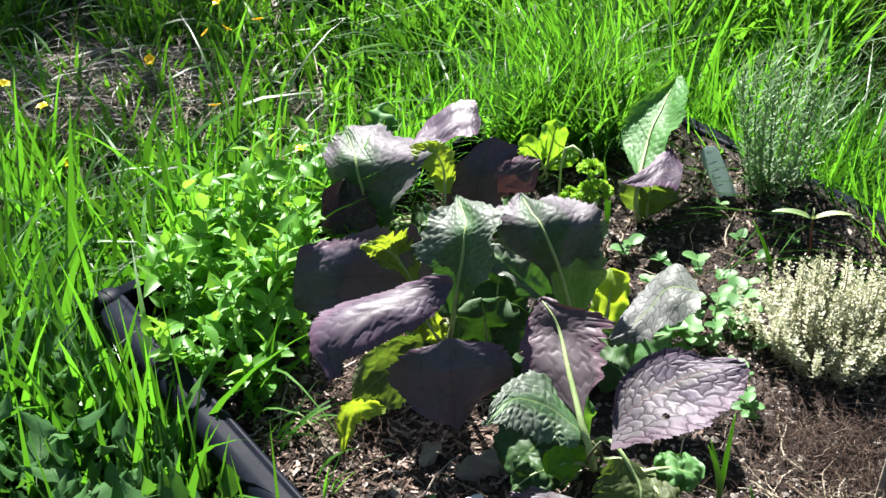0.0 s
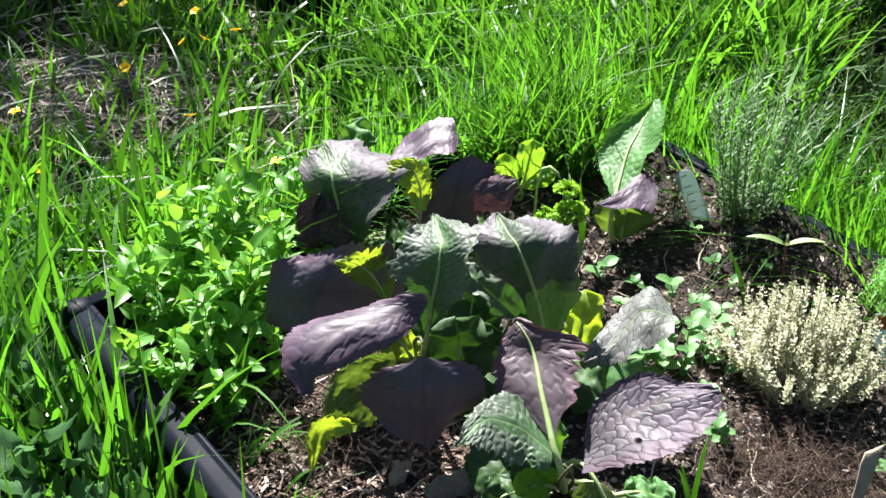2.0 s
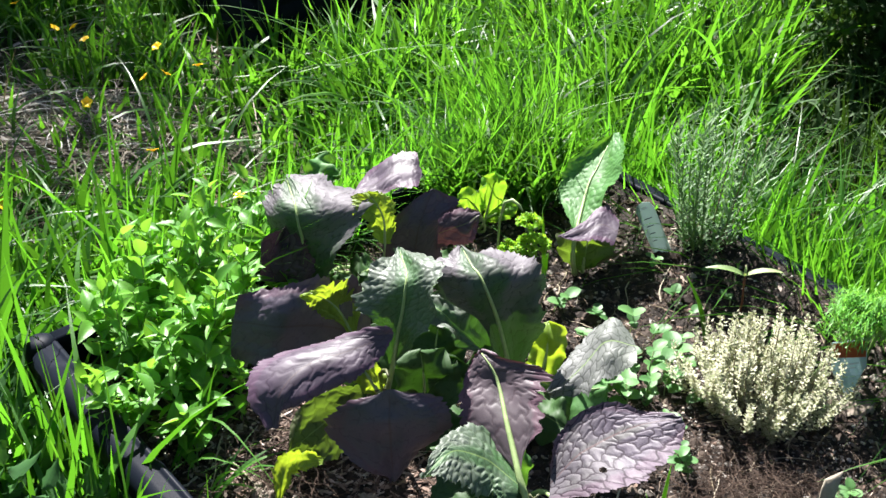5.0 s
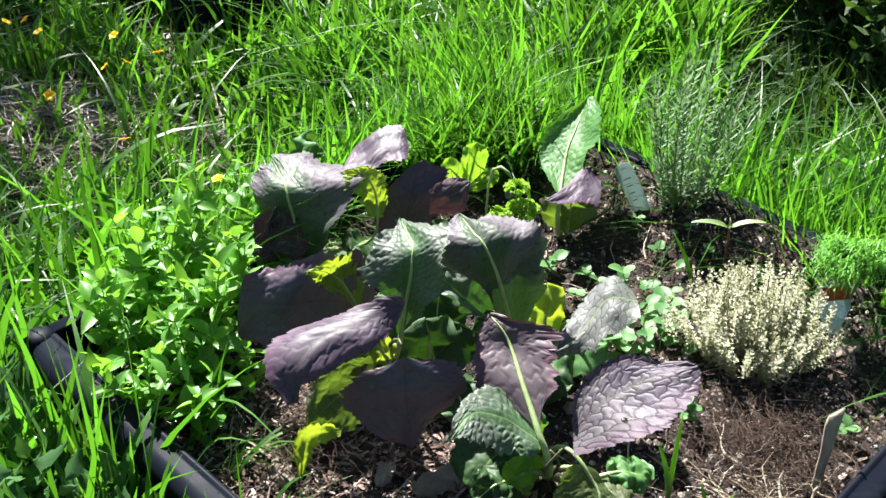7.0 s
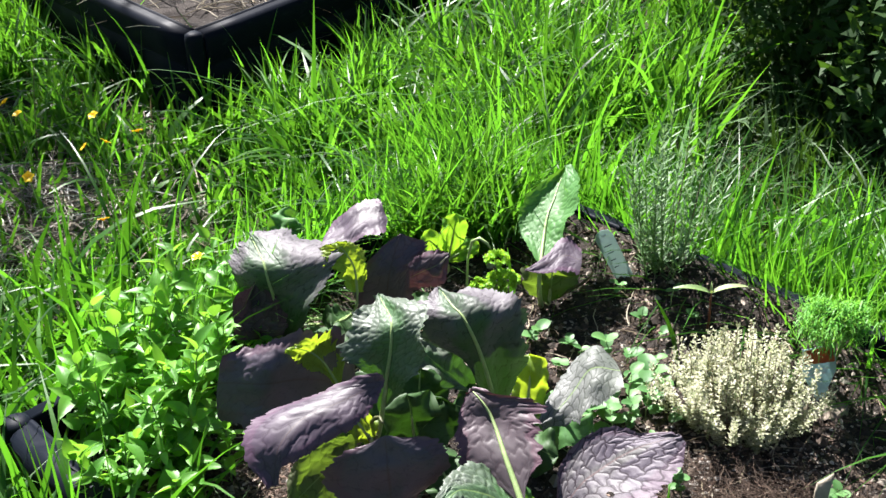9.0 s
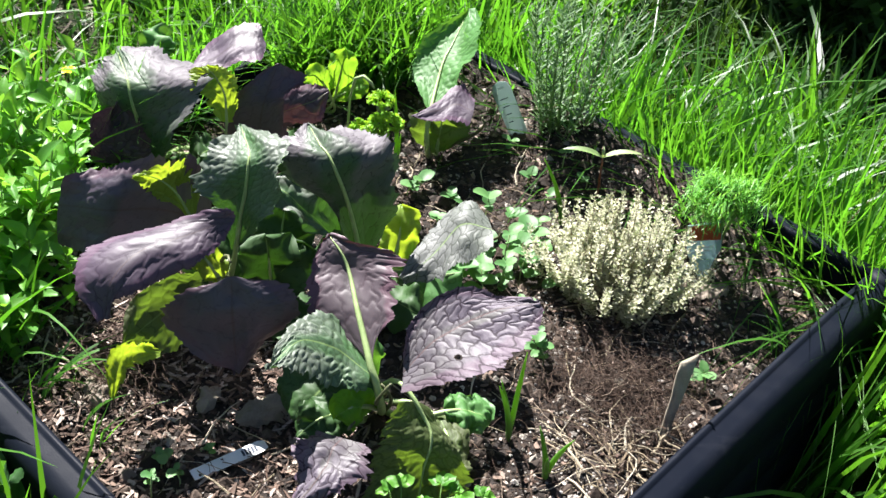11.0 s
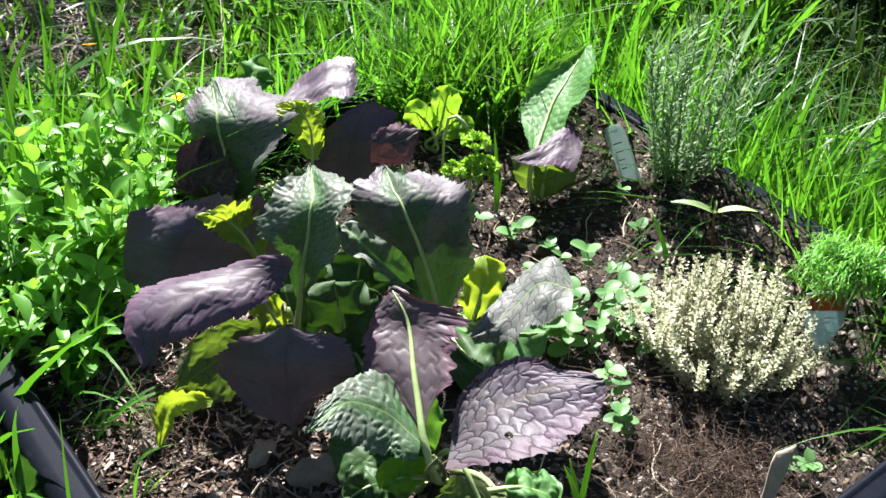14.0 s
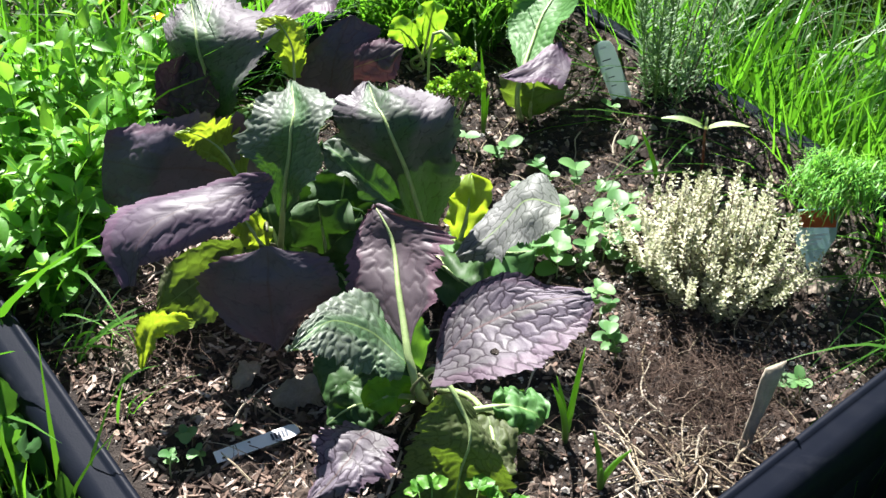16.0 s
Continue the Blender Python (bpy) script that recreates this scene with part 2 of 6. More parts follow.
def plastic_material():
    m = Mat("black_plastic")
    p = where(m)
    dust = m.noise(p, 18.0, 5.0)
    grain = m.noise(p, 500.0, 2.0)
    scuff = m.noise(m.n("VectorMath", {0: p, 1: (6.0, 40.0, 90.0)}, operation="MULTIPLY").outputs[0], 1.0, 3.0)
    col = m.mix(m.ramp(dust, (0.48, 0.0), (0.78, 0.35)), (0.006, 0.008, 0.014), (0.015, 0.017, 0.024))
    col = m.mix(m.math("MULTIPLY", m.ramp(scuff, (0.62, 0.0), (0.75, 1.0)), 0.07), col, (0.10, 0.105, 0.12))
    ro = m.n("MapRange", {0: dust, 1: 0.3, 2: 0.7, 3: 0.45, 4: 0.60}).outputs[0]
    return m.surface(col, ro, m.bump(m.math("ADD", grain, scuff), 0.12, 0.001), 0.07)


PLASTIC = plastic_material()
PETAL = Mat("buttercup_petal").surface((0.88, 0.62, 0.01), 0.28, None, 0.6, 0.0, (0.9, 0.6, 0.02), 0.3)
LABEL_WHITE = simple("white_label_plastic", (0.66, 0.70, 0.72), (0.78, 0.80, 0.80), 60.0, 0.45, 0.1)
LABEL_GREY = plant_material("weathered_grey_green_label", (0.40, 0.49, 0.46), (0.54, 0.62, 0.60), (0.62, 0.74, 0.72), 0.6, 0.4)
LABEL_BLUE = plant_material("pale_blue_card", (0.52, 0.68, 0.70), (0.68, 0.80, 0.80), (0.62, 0.78, 0.80), 0.45, 0.35)
LABEL_RED = plant_material("orange_red_print", (0.55, 0.09, 0.03), (0.75, 0.20, 0.08), (0.80, 0.18, 0.05), 0.4, 0.35)
INK = simple("dark_ink", (0.02, 0.03, 0.05), (0.05, 0.07, 0.10), 60.0, 0.5, 0.1)


# ---- building helpers ----
rng = np.random.default_rng(7)
HOME = {}


def thing(name, at, label, category, group="", kind=""):
    """An Empty at a thing's foot; its parts are children."""
    ob = new(name)
    ob.empty_display_size = 0.02
    ob.location = at
    HOME[ob.name] = Vector(at)
    return tagged(ob, label, category, group, kind)


def part(name, bm, material, parent, label="", smooth=True):
    """Links a bmesh, in world places, as one mesh under a thing or a part."""
    home = HOME[parent.name]
    bm.transform(Matrix.Translation(-home))
    me = bpy.data.meshes.new(name)
    bm.to_mesh(me)
    bm.free()
    if smooth:
        me.polygons.foreach_set("use_smooth", [True] * len(me.polygons))
    me.materials.append(material)
    ob = new(name, me)
    ob.parent = parent
    HOME[ob.name] = home
    if label:
        ob["label"] = label
    return ob


def piece(name, me, parent, m, label=""):
    """A part that shares a mesh, at the world pose m."""
    ob = new(name, me)
    ob.parent = parent
    ob.matrix_local = Matrix.Translation(-HOME[parent.name]) @ m
    HOME[ob.name] = HOME[parent.name]
    if label:
        ob["label"] = label
    return ob


def loose(name, bm, material, label, category, kind="", smooth=True):
    """A thing that is one mesh."""
    me = bpy.data.meshes.new(name)
    bm.to_mesh(me)
    bm.free()
    if smooth:
        me.polygons.foreach_set("use_smooth", [True] * len(me.polygons))
    me.materials.append(material)
    return tagged(new(name, me), label, category, kind=kind)


def mesh_of(name, verts, faces, material, smooth=True):
    me = bpy.data.meshes.new(name)
    me.from_pydata(np.asarray(verts).tolist(), [], faces if isinstance(faces, list) else faces.tolist())
    if smooth:
        me.polygons.foreach_set("use_smooth", [True] * len(me.polygons))
    me.materials.append(material)
    return me


def bezier(ps, u):
    a, b, c, d = (Vector(p) for p in ps)
    w = 1 - u
    return a * w ** 3 + b * 3 * w * w * u + c * 3 * w * u * u + d * u ** 3


def tube(bm, pts, radii, sides=6):
    """A round, tapered tube along points."""
    pts = [Vector(p) for p in pts]
    rings = []
    ref = Vector((0.3, 0.2, 0.93))
    for i, p in enumerate(pts):
        t = (pts[min(i + 1, len(pts) - 1)] - pts[max(i - 1, 0)]).normalized()
        if abs(t.dot(ref)) > 0.95:
            ref = Vector((1, 0, 0))
        s = t.cross(ref).normalized()
        n = s.cross(t)
        r = radii[i] if hasattr(radii, "__len__") else radii
        rings.append([bm.verts.new(p + (s * math.cos(a) + n * math.sin(a)) * r) for a in (2 * math.pi * k / sides for k in range(sides))])
    for a, b in zip(rings, rings[1:]):
        for k in range(sides):
            bm.faces.new((a[k], a[(k + 1) % sides], b[(k + 1) % sides], b[k]))
    bm.faces.new(rings[0][::-1])
    bm.faces.new(rings[-1])
    return bm


def blade_shape(u, a, b):
    """A leaf's outline, widest at a / (a + b) of its length."""
    top = a / (a + b)
    return max(u, 0.0) ** a * max(1 - u, 0.0) ** b / (top ** a * (1 - top) ** b)


def leaf_sheet(bm, P, u, v, length, half, pucker, cell, seed, hole=None):
    """Turns a grid of places into a puckered leaf: pillows between the veins are raised, and the distance to the nearest vein is kept for the material."""
    rows, cols = P.shape[0] - 1, P.shape[1] - 1
    g = np.random.default_rng(1000 + seed)
    pitch = cell * 0.88
    along, across = u[:, None] * length - 0.40 * np.abs(v)[None, :] * half, v[None, :] * half + 0 * u[:, None]
    n_a, n_b = int((length + 0.4 * half) / pitch) + 3, int(half / cell) + 2
    sa, sb = [], []
    for i in range(n_a):
        for j in range(n_b):
            for side in (-1, 1):
                sa.append((i + 0.5) * pitch - 0.4 * half + g.normal(0, 0.26) * pitch + (0.35 * pitch if side > 0 else 0.0))
                sb.append(side * ((j + 0.5) * cell + g.normal(0, 0.28) * cell))
    seeds = np.stack([sa, sb], 1)
    q = np.stack([along.ravel(), across.ravel()], 1)
    wob = 0.10 * cell
    q = q + np.stack([wob * np.sin(q[:, 1] * 420 + seed), wob * np.sin(q[:, 0] * 390 + 2 * seed)], 1)
    d2 = ((q[:, None, :] - seeds[None]) ** 2).sum(2)
    near = np.argsort(d2, 1)[:, :2]
    k = np.arange(len(q))
    f1, f2 = d2[k, near[:, 0]], d2[k, near[:, 1]]
    sep = np.linalg.norm(seeds[near[:, 0]] - seeds[near[:, 1]], axis=1)
    gap = np.minimum((f2 - f1) / (2 * sep + 1e-9), np.abs(q[:, 1]) + 0.0006).reshape(rows + 1, cols + 1)
    tall = g.uniform(0.55, 1.3, len(seeds))[near[:, 0]].reshape(gap.shape)
    x = np.clip(gap / 0.0050, 0, 1)
    rise = pucker * tall * x * x * (3 - 2 * x)
    rise *= np.minimum(1, 5 * u)[:, None] * np.minimum(1, 0.3 + 2.5 * np.abs(v))[None, :]
    N = np.cross(np.gradient(P, axis=0), np.gradient(P, axis=1))
    N /= np.linalg.norm(N, axis=2, keepdims=True) + 1e-12
    if (N[..., 2] - 0.6 * N[..., 1]).mean() < 0:
        N = -N
    P = P + N * rise[..., None]
    for name in ("leaf", "size", "net"):
        bm.loops.layers.uv.new(name)
    uvl, uvs, uvn = (bm.loops.layers.uv.get(name) for name in ("leaf", "size", "net"))
    grid = [[bm.verts.new(P[i, j]) for j in range(cols + 1)] for i in range(rows + 1)]
    for i in range(rows):
        for j in range(cols):
            if hole and ((u[i] - hole[0]) * length) ** 2 + ((v[j] - hole[1]) * half) ** 2 < hole[2] ** 2:
                continue
            f = bm.faces.new((grid[i][j], grid[i][j + 1], grid[i + 1][j + 1], grid[i + 1][j]))
            for loop, (a, b) in zip(f.loops, ((i, j), (i, j + 1), (i + 1, j + 1), (i + 1, j))):
                loop[uvl].uv, loop[uvs].uv, loop[uvn].uv = (u[a], v[b]), (u[a] * length + seed * 0.37, v[b] * half), (gap[a, b] * 100, 0)
    return bm


def margin(u, seed, tooth, length):
    """How far a leaf's edge stands out or in along its length: lobes, teeth and nicks."""
    n = np.array([noise.noise(Vector((x * 6, 0.3, seed))) * 1.3 + noise.noise(Vector((x * 22, 5.3, seed + 9))) * 1.3 for x in u])
    saw = (u * length / 0.0085 + 0.8 * np.sin(u * 23 + seed)) % 1.0
    return 1 + tooth * n + min(tooth, 0.10) * 0.9 * (saw - 0.5) * np.minimum(1, np.minimum(10 * u, 10 * (1 - u)))


def rail(points, u):
    """A smooth curve through points, at the shares u of its way."""
    P = np.array(points)
    P = np.vstack([2 * P[0] - P[1], P, 2 * P[-1] - P[-2]])
    x = u * (len(points) - 1)
    i = np.minimum(x.astype(int), len(points) - 2)
    f = (x - i)[:, None]
    a, b, c, d = P[i], P[i + 1], P[i + 2], P[i + 3]
    return 0.5 * (2 * b + (c - a) * f + (2 * a - 5 * b + 4 * c - d) * f ** 2 + (3 * b - a - 3 * c + d) * f ** 3)


def rail_leaf(plant, left, mid, right, material, label="", pucker=0.002, cell=0.018, ruffle=0.004, tooth=0.06, roll=0.0, hole=None, raise_rib=0.5, rib=0.0034, stalk=True, rows=104, cols=54, seed=0):
    """A leaf swept between its left edge, midrib and right edge; the stalk runs on from the plant's foot as the midrib."""
    u, v = np.linspace(0, 1, rows + 1), np.linspace(-1, 1, cols + 1)
    A, M, B = rail(left, u), rail(mid, u), rail(right, u)
    length = float(np.linalg.norm(np.diff(M, axis=0), axis=1).sum())
    half = float(0.5 * np.linalg.norm(A - B, axis=1).max())
    w = np.where(v[None, :] < 0, margin(u, seed, tooth, length)[:, None], margin(u, seed + 31, tooth, length)[:, None])
    x = v[None, :] * (1 + (w - 1) * np.abs(v)[None, :])
    P = M[:, None] * (1 - x ** 2)[..., None] + B[:, None] * (x * (x + 1) / 2)[..., None] + A[:, None] * (x * (x - 1) / 2)[..., None]
    N = np.cross(np.gradient(P, axis=0), np.gradient(P, axis=1))
    N /= np.linalg.norm(N, axis=2, keepdims=True) + 1e-12
    if (N[..., 2] - 0.6 * N[..., 1]).mean() < 0:
        N = -N
    e = np.abs(v)[None, :] ** 2
    sd = np.where(v < 0, 0.0, 2.1)[None, :]
    wave = ruffle * e * (0.6 * np.sin(u[:, None] * length / 0.0085 * 0.9 + sd + seed) * 0.35 + np.sin(u[:, None] * length / 0.0125 + 2 * sd + seed) * 0.5 + np.sin(u[:, None] * 7 + sd + 2 * seed) * 0.8)
    broad = np.array([[noise.noise(Vector((a * 3.2, b * 1.6, seed + 5))) for b in v] for a in u]) * ruffle * 1.2
    P = P + N * ((wave + broad) * np.minimum(1, 4 * u)[:, None] - roll * np.clip(np.abs(v)[None, :] - 0.45, 0, 1) ** 2 * 3 * np.minimum(1, 2 * u)[:, None])[..., None]
    blade = part("leaf", leaf_sheet(bmesh.new(), P, u, v, length, half, pucker, cell, seed, hole), material, plant, label)
    foot, start = HOME[plant.name].copy(), Vector(M[0])
    foot += Vector((0.012 * math.sin(seed), 0.012 * math.cos(seed), -0.01))
    lead = start - (Vector(M[6]) - start).normalized() * min(0.05, (start - foot).length * 0.5)
    pts, rad = [], []
    shown = raise_rib > -0.9
    for i in range(7 if stalk else 0):
        f = i / 7
        pts.append(bezier((foot, foot.lerp(lead, 0.6), lead, start), f))
        rad.append(rib * (1.4 - 0.4 * f) * (1.0 if shown else 0.75 - 0.35 * f))
    for i in range(13 if shown else 0):
        k = int(round(i / 12 * 0.95 * rows))
        pts.append(Vector(P[k, cols // 2]) + Vector(N[k, cols // 2]) * rib * raise_rib * (1 - i / 14))
        rad.append(rib * (1 - 0.86 * i / 12))
    if pts:
        part("midrib" if shown else "stalk", tube(bmesh.new(), pts, rad, 8), PALE_STEM if shown else DARK_STEM, blade, "pale green fleshy midrib and stalk" if shown else "purple-brown stalk")
    return blade


def leaf_surface(bm, ps, face, width, droop=0.6, left=1.0, right=1.0, ripple=0.010, blister=0.0016, tooth=0.08, seed=0, rows=60, cols=32, peak=(0.45, 0.35)):
    """A wavy leaf blade. ps: the midrib's curve; face: the way its upper side looks; droop: how far the two halves bend down (below 0: up)."""
    face = Vector(face).normalized()
    length = sum((bezier(ps, (i + 1) / 12) - bezier(ps, i / 12)).length for i in range(12))
    half = width / 2
    us, vs = np.linspace(0, 1, rows + 1), np.linspace(-1, 1, cols + 1)
    P = np.empty((rows + 1, cols + 1, 3))
    edges = (margin(us, seed, tooth, length), margin(us, seed + 31, tooth, length))
    for i, u in enumerate(us):
        c = bezier(ps, u)
        t = (bezier(ps, min(u + 0.02, 1)) - bezier(ps, max(u - 0.02, 0))).normalized()
        s = t.cross(face).normalized()
        n = s.cross(t)
        for j, v in enumerate(vs):
            w = max(half * blade_shape(u, *peak) * (right if v > 0 else left) * edges[int(v > 0)][i], 0.0008)
            k = droop * 1.2 + 1e-3 + 0.75 * noise.noise(Vector((u * 3.0, 8.0 * (v > 0), seed + 3)))
            k = k if abs(k) > 1e-3 else 1e-3
            x, z = w / k * math.sin(k * v), -w / abs(k) * (1 - math.cos(k * v)) * (1 if k > 0 else -1)
            z += ripple * abs(v) ** 1.8 * math.sin(u * 15 + (2.1 if v > 0 else 0.0) + seed) * min(1, 2.5 * u)
            z += ripple * 1.1 * noise.noise(Vector((u * 3.2, v * 1.6, seed + 5)))
            P[i, j] = c + s * x + n * z
    return leaf_sheet(bm, P, us, vs, length, half, blister, 0.016, seed)


def mustard_leaf(plant, foot, ps, face, width, material, label="", rib=0.0034, sunk=0.25, stalk=True, **shape):
    """One leaf of a mustard plant: the blade, and under it the stalk that runs on as its midrib."""
    bm = leaf_surface(bmesh.new(), ps, face, width, **shape)
    blade = part("leaf", bm, material, plant, label)
    fv = Vector(face).normalized()
    pts, rad = [], []
    foot, start = Vector(foot), Vector(ps[0])
    lead = start - (Vector(ps[1]) - start).normalized() * min(0.05, (start - foot).length * 0.5)
    for i in range(7 if stalk else 0):
        u = i / 7
        pts.append(bezier((foot, foot.lerp(lead, 0.6), lead, start), u))
        rad.append(rib * (1.4 - 0.4 * u) * (1.0 if sunk < 1 else 0.75 - 0.35 * u))
    for i in range(13 if sunk < 1 else 0):
        u = i / 12
        t = (bezier(ps, min(u + 0.02, 1)) - bezier(ps, max(u - 0.02, 0))).normalized()
        n = t.cross(fv).normalized().cross(t)
        pts.append(bezier(ps, u * 0.97) - n * rib * sunk * (1 - 0.5 * u))
        rad.append(rib * (1 - 0.86 * u))
    if not pts:
        return blade
    part("midrib" if sunk < 1 else "stalk", tube(bmesh.new(), pts, rad, 8), PALE_STEM if sunk < 1 else DARK_STEM, blade, "pale green fleshy midrib and stalk" if sunk < 1 else "purple-brown stalk")
    return blade


def blades(xy, z0, height, width, lean=0.35, droop=0.35, segs=5, bend_dir=None):
    """Vertices and faces of many grass blades, as arrays: each a bent, tapered strip with a shallow keel."""
    n = len(xy)
    h = height * rng.uniform(0.55, 1.15, n)
    w = width * rng.uniform(0.6, 1.25, n)
    az = rng.uniform(0, 2 * np.pi, n) if bend_dir is None else bend_dir + rng.normal(0, 0.7, n)
    le = lean * rng.uniform(0.2, 1.4, n)
    dr = droop * rng.uniform(0.0, 1.5, n) ** 1.5
    tw = az + rng.normal(0, 0.9, n) + np.pi / 2
    z0 = np.broadcast_to(z0, (n,))
    verts = np.empty((n, 2 * segs + 1, 3))
    for i in range(segs + 1):
        s = i / segs
        out = h * (le * s + (dr + 0.25 * le) * s ** 2.4)
        up = h * (s * np.sqrt(np.clip(1 - 0.4 * le ** 2, 0.3, 1)) - 0.75 * dr * s ** 3)
        c = np.stack([xy[:, 0] + np.cos(az) * out, xy[:, 1] + np.sin(az) * out, z0 + up], 1)
        if i == segs:
            verts[:, 2 * segs] = c
        else:
            k = w * 0.5 * (0.55 + 0.9 * s if s < 0.45 else (1 - s) / 0.57)
            t2 = tw + 0.6 * s * np.sin(az * 7)
            d = np.stack([np.cos(t2) * k, np.sin(t2) * k, 0.3 * k * np.sin(az * 3)], 1)
            verts[:, 2 * i], verts[:, 2 * i + 1] = c - d, c + d
    base = (np.arange(n) * (2 * segs + 1))[:, None]
    quads = np.concatenate([base + np.array([[2 * i, 2 * i + 1, 2 * i + 3, 2 * i + 2]]) for i in range(segs - 1)], 0)
    tips = base + np.array([[2 * segs - 2, 2 * segs - 1, 2 * segs]])
    return verts.reshape(-1, 3), quads, tips


def grass(name, xy, z0, height, width, material, label, category="grass", **k):
    v, q, t = blades(np.asarray(xy), z0, height, width, **k)
    return tagged(new(name, mesh_of(name, v, q.tolist() + t.tolist(), material)), label, category, kind="stuff")


def strands(count, place, length, radius, lift=0.01, sides=3, segs=5, wander=1.2, z=None):
    """Many fine curved fibres lying about: vertices and faces."""
    verts, faces = [], []
    for _ in range(count):
        x, y = place()
        p = Vector((x, y, (z(x, y) if z else 0) + rng.uniform(0, lift)))
        a, el = rng.uniform(0, 6.283), rng.uniform(-0.1, 0.35)
        ln, r = length * rng.uniform(0.3, 1.3) / segs, radius * rng.uniform(0.5, 1.4)
        base = len(verts)
        for i in range(segs + 1):
            rr = r * (1 - 0.6 * i / segs)
            for k in range(sides):
                b = 6.283 * k / sides
                verts.append((p.x - math.sin(a) * math.cos(b) * rr, p.y + math.cos(a) * math.cos(b) * rr, p.z + math.sin(b) * rr))
            p = p + Vector((math.cos(a) * math.cos(el), math.sin(a) * math.cos(el), math.sin(el))) * ln
            a += rng.normal(0, wander / segs)
            el -= rng.uniform(0, 0.9) / segs
            floor = (z(p.x, p.y) if z else 0) + r
            p.z = max(p.z, floor)
        for i in range(segs):
            for k in range(sides):
                faces.append((base + i * sides + k, base + i * sides + (k + 1) % sides, base + (i + 1) * sides + (k + 1) % sides, base + (i + 1) * sides + k))
    return verts, faces


def crumbs(count, place, size, z, flat=0.7):
    """Many small lumps: vertices and faces."""
    verts, faces = [], []
    shape = [(1, 0, 0), (0.3, 0.95, 0), (-0.8, 0.6, 0), (-0.8, -0.6, 0), (0.3, -0.95, 0), (0, 0, 1), (0, 0, -0.6)]
    tri = [(0, 1, 5), (1, 2, 5), (2, 3, 5), (3, 4, 5), (4, 0, 5), (1, 0, 6), (2, 1, 6), (3, 2, 6), (4, 3, 6), (0, 4, 6)]
    for _ in range(count):
        x, y = place()
        s = size * rng.lognormal(0, 0.45)
        a = rng.uniform(0, 6.283)
        ca, sa = math.cos(a), math.sin(a)
        b = len(verts)
        zz = z(x, y)
        for px, py, pz in shape:
            j = rng.uniform(0.65, 1.25)
            verts.append((x + (px * ca - py * sa) * s * j, y + (px * sa + py * ca) * s * j, zz + pz * s * flat * j))
        faces += [(b + i, b + j, b + k) for i, j, k in tri]
    return verts, faces


def chips(count, place, length, wide, thick, z):
    """Many flat splinters and bark flakes: vertices and faces."""
    verts, faces = [], []
    for _ in range(count):
        x, y = place()
        l, w, t = length * rng.lognormal(-0.2, 0.5), wide * rng.uniform(0.5, 1.5), thick * rng.uniform(0.6, 1.4)
        m = pose(x, y, z(x, y) + t + 0.2 * w, rng.normal(0, 22), rng.normal(0, 14), rng.uniform(0, 360))
        b = len(verts)
        for sx, sy in ((-1, -0.7), (-0.3, -1), (1, -0.5), (0.9, 0.6), (0.1, 1), (-0.9, 0.8)):
            jx, jy = sx * l / 2 * rng.uniform(0.8, 1.1), sy * w / 2 * rng.uniform(0.7, 1.2)
            for sz in (-0.5, 0.5):
                verts.append(tuple(m @ Vector((jx, jy, sz * t))))
        faces.append(tuple(b + 2 * i + 1 for i in range(6)))
        faces.append(tuple(b + 2 * i for i in range(5, -1, -1)))
        faces += [(b + 2 * i, b + 2 * ((i + 1) % 6), b + 2 * ((i + 1) % 6) + 1, b + 2 * i + 1) for i in range(6)]
    return verts, faces


def stuff(name, vf, material, label, category, smooth=False):
    return tagged(new(name, mesh_of(name, vf[0], vf[1], material, smooth)), label, category, kind="stuff")


# ---- plan ----
GROUND = -0.22
RIM = 0.05
FRONT, E1, E2, SIDE = Vector((0.081, 0.603)), Vector((math.cos(radians(43.9)), math.sin(radians(43.9)))), Vector((math.cos(radians(131.5)), math.sin(radians(131.5)))), 0.985
FAR, F1, F2 = Vector((-0.511, 2.892)), Vector((math.cos(radians(46.0)), math.sin(radians(46.0)))), Vector((math.cos(radians(128.5)), math.sin(radians(128.5))))


def bed_coords(x, y, corner=FRONT, a=E1, b=E2):
    """How far along the bed's two sides a place lies, 0 to 1 inside."""
    d = Vector((x, y)) - corner
    k = a.x * b.y - a.y * b.x
    return (d.x * b.y - d.y * b.x) / k / SIDE, (a.x * d.y - a.y * d.x) / k / SIDE


def in_bed(x, y, margin=0.0):
    for c, a, b in ((FRONT, E1, E2), (FAR, F1, F2)):
        i, j = bed_coords(x, y, c, a, b)
        if -margin < i < 1 + margin and -margin < j < 1 + margin:
            return True
    return False


def soil_height(x, y):
    i, j = bed_coords(x, y)
    edge = max(0.0, min(i, j, 1 - i, 1 - j))
    dome = min(1.0, edge / 0.12)
    heap = 0.060 * max(0.0, min(1.0, (i - 0.86) / 0.12)) * max(0.0, min(1.0, (j - 0.05) / 0.2))
    return 0.012 * (dome - 1) + 0.014 * noise.noise(Vector((x * 7, y * 7, 2))) + 0.009 * noise.noise(Vector((x * 24, y * 24, 5))) + 0.004 * noise.noise(Vector((x * 65, y * 65, 8))) + heap


def on_path(x, y):
    """The trodden strip of straw beside the meadow."""
    return ((x + 1.02 + 0.06 * math.sin(y * 9)) / 0.46) ** 2 + ((y - 2.36 + 0.05 * math.sin(x * 8)) / 0.21) ** 2 < 1.0


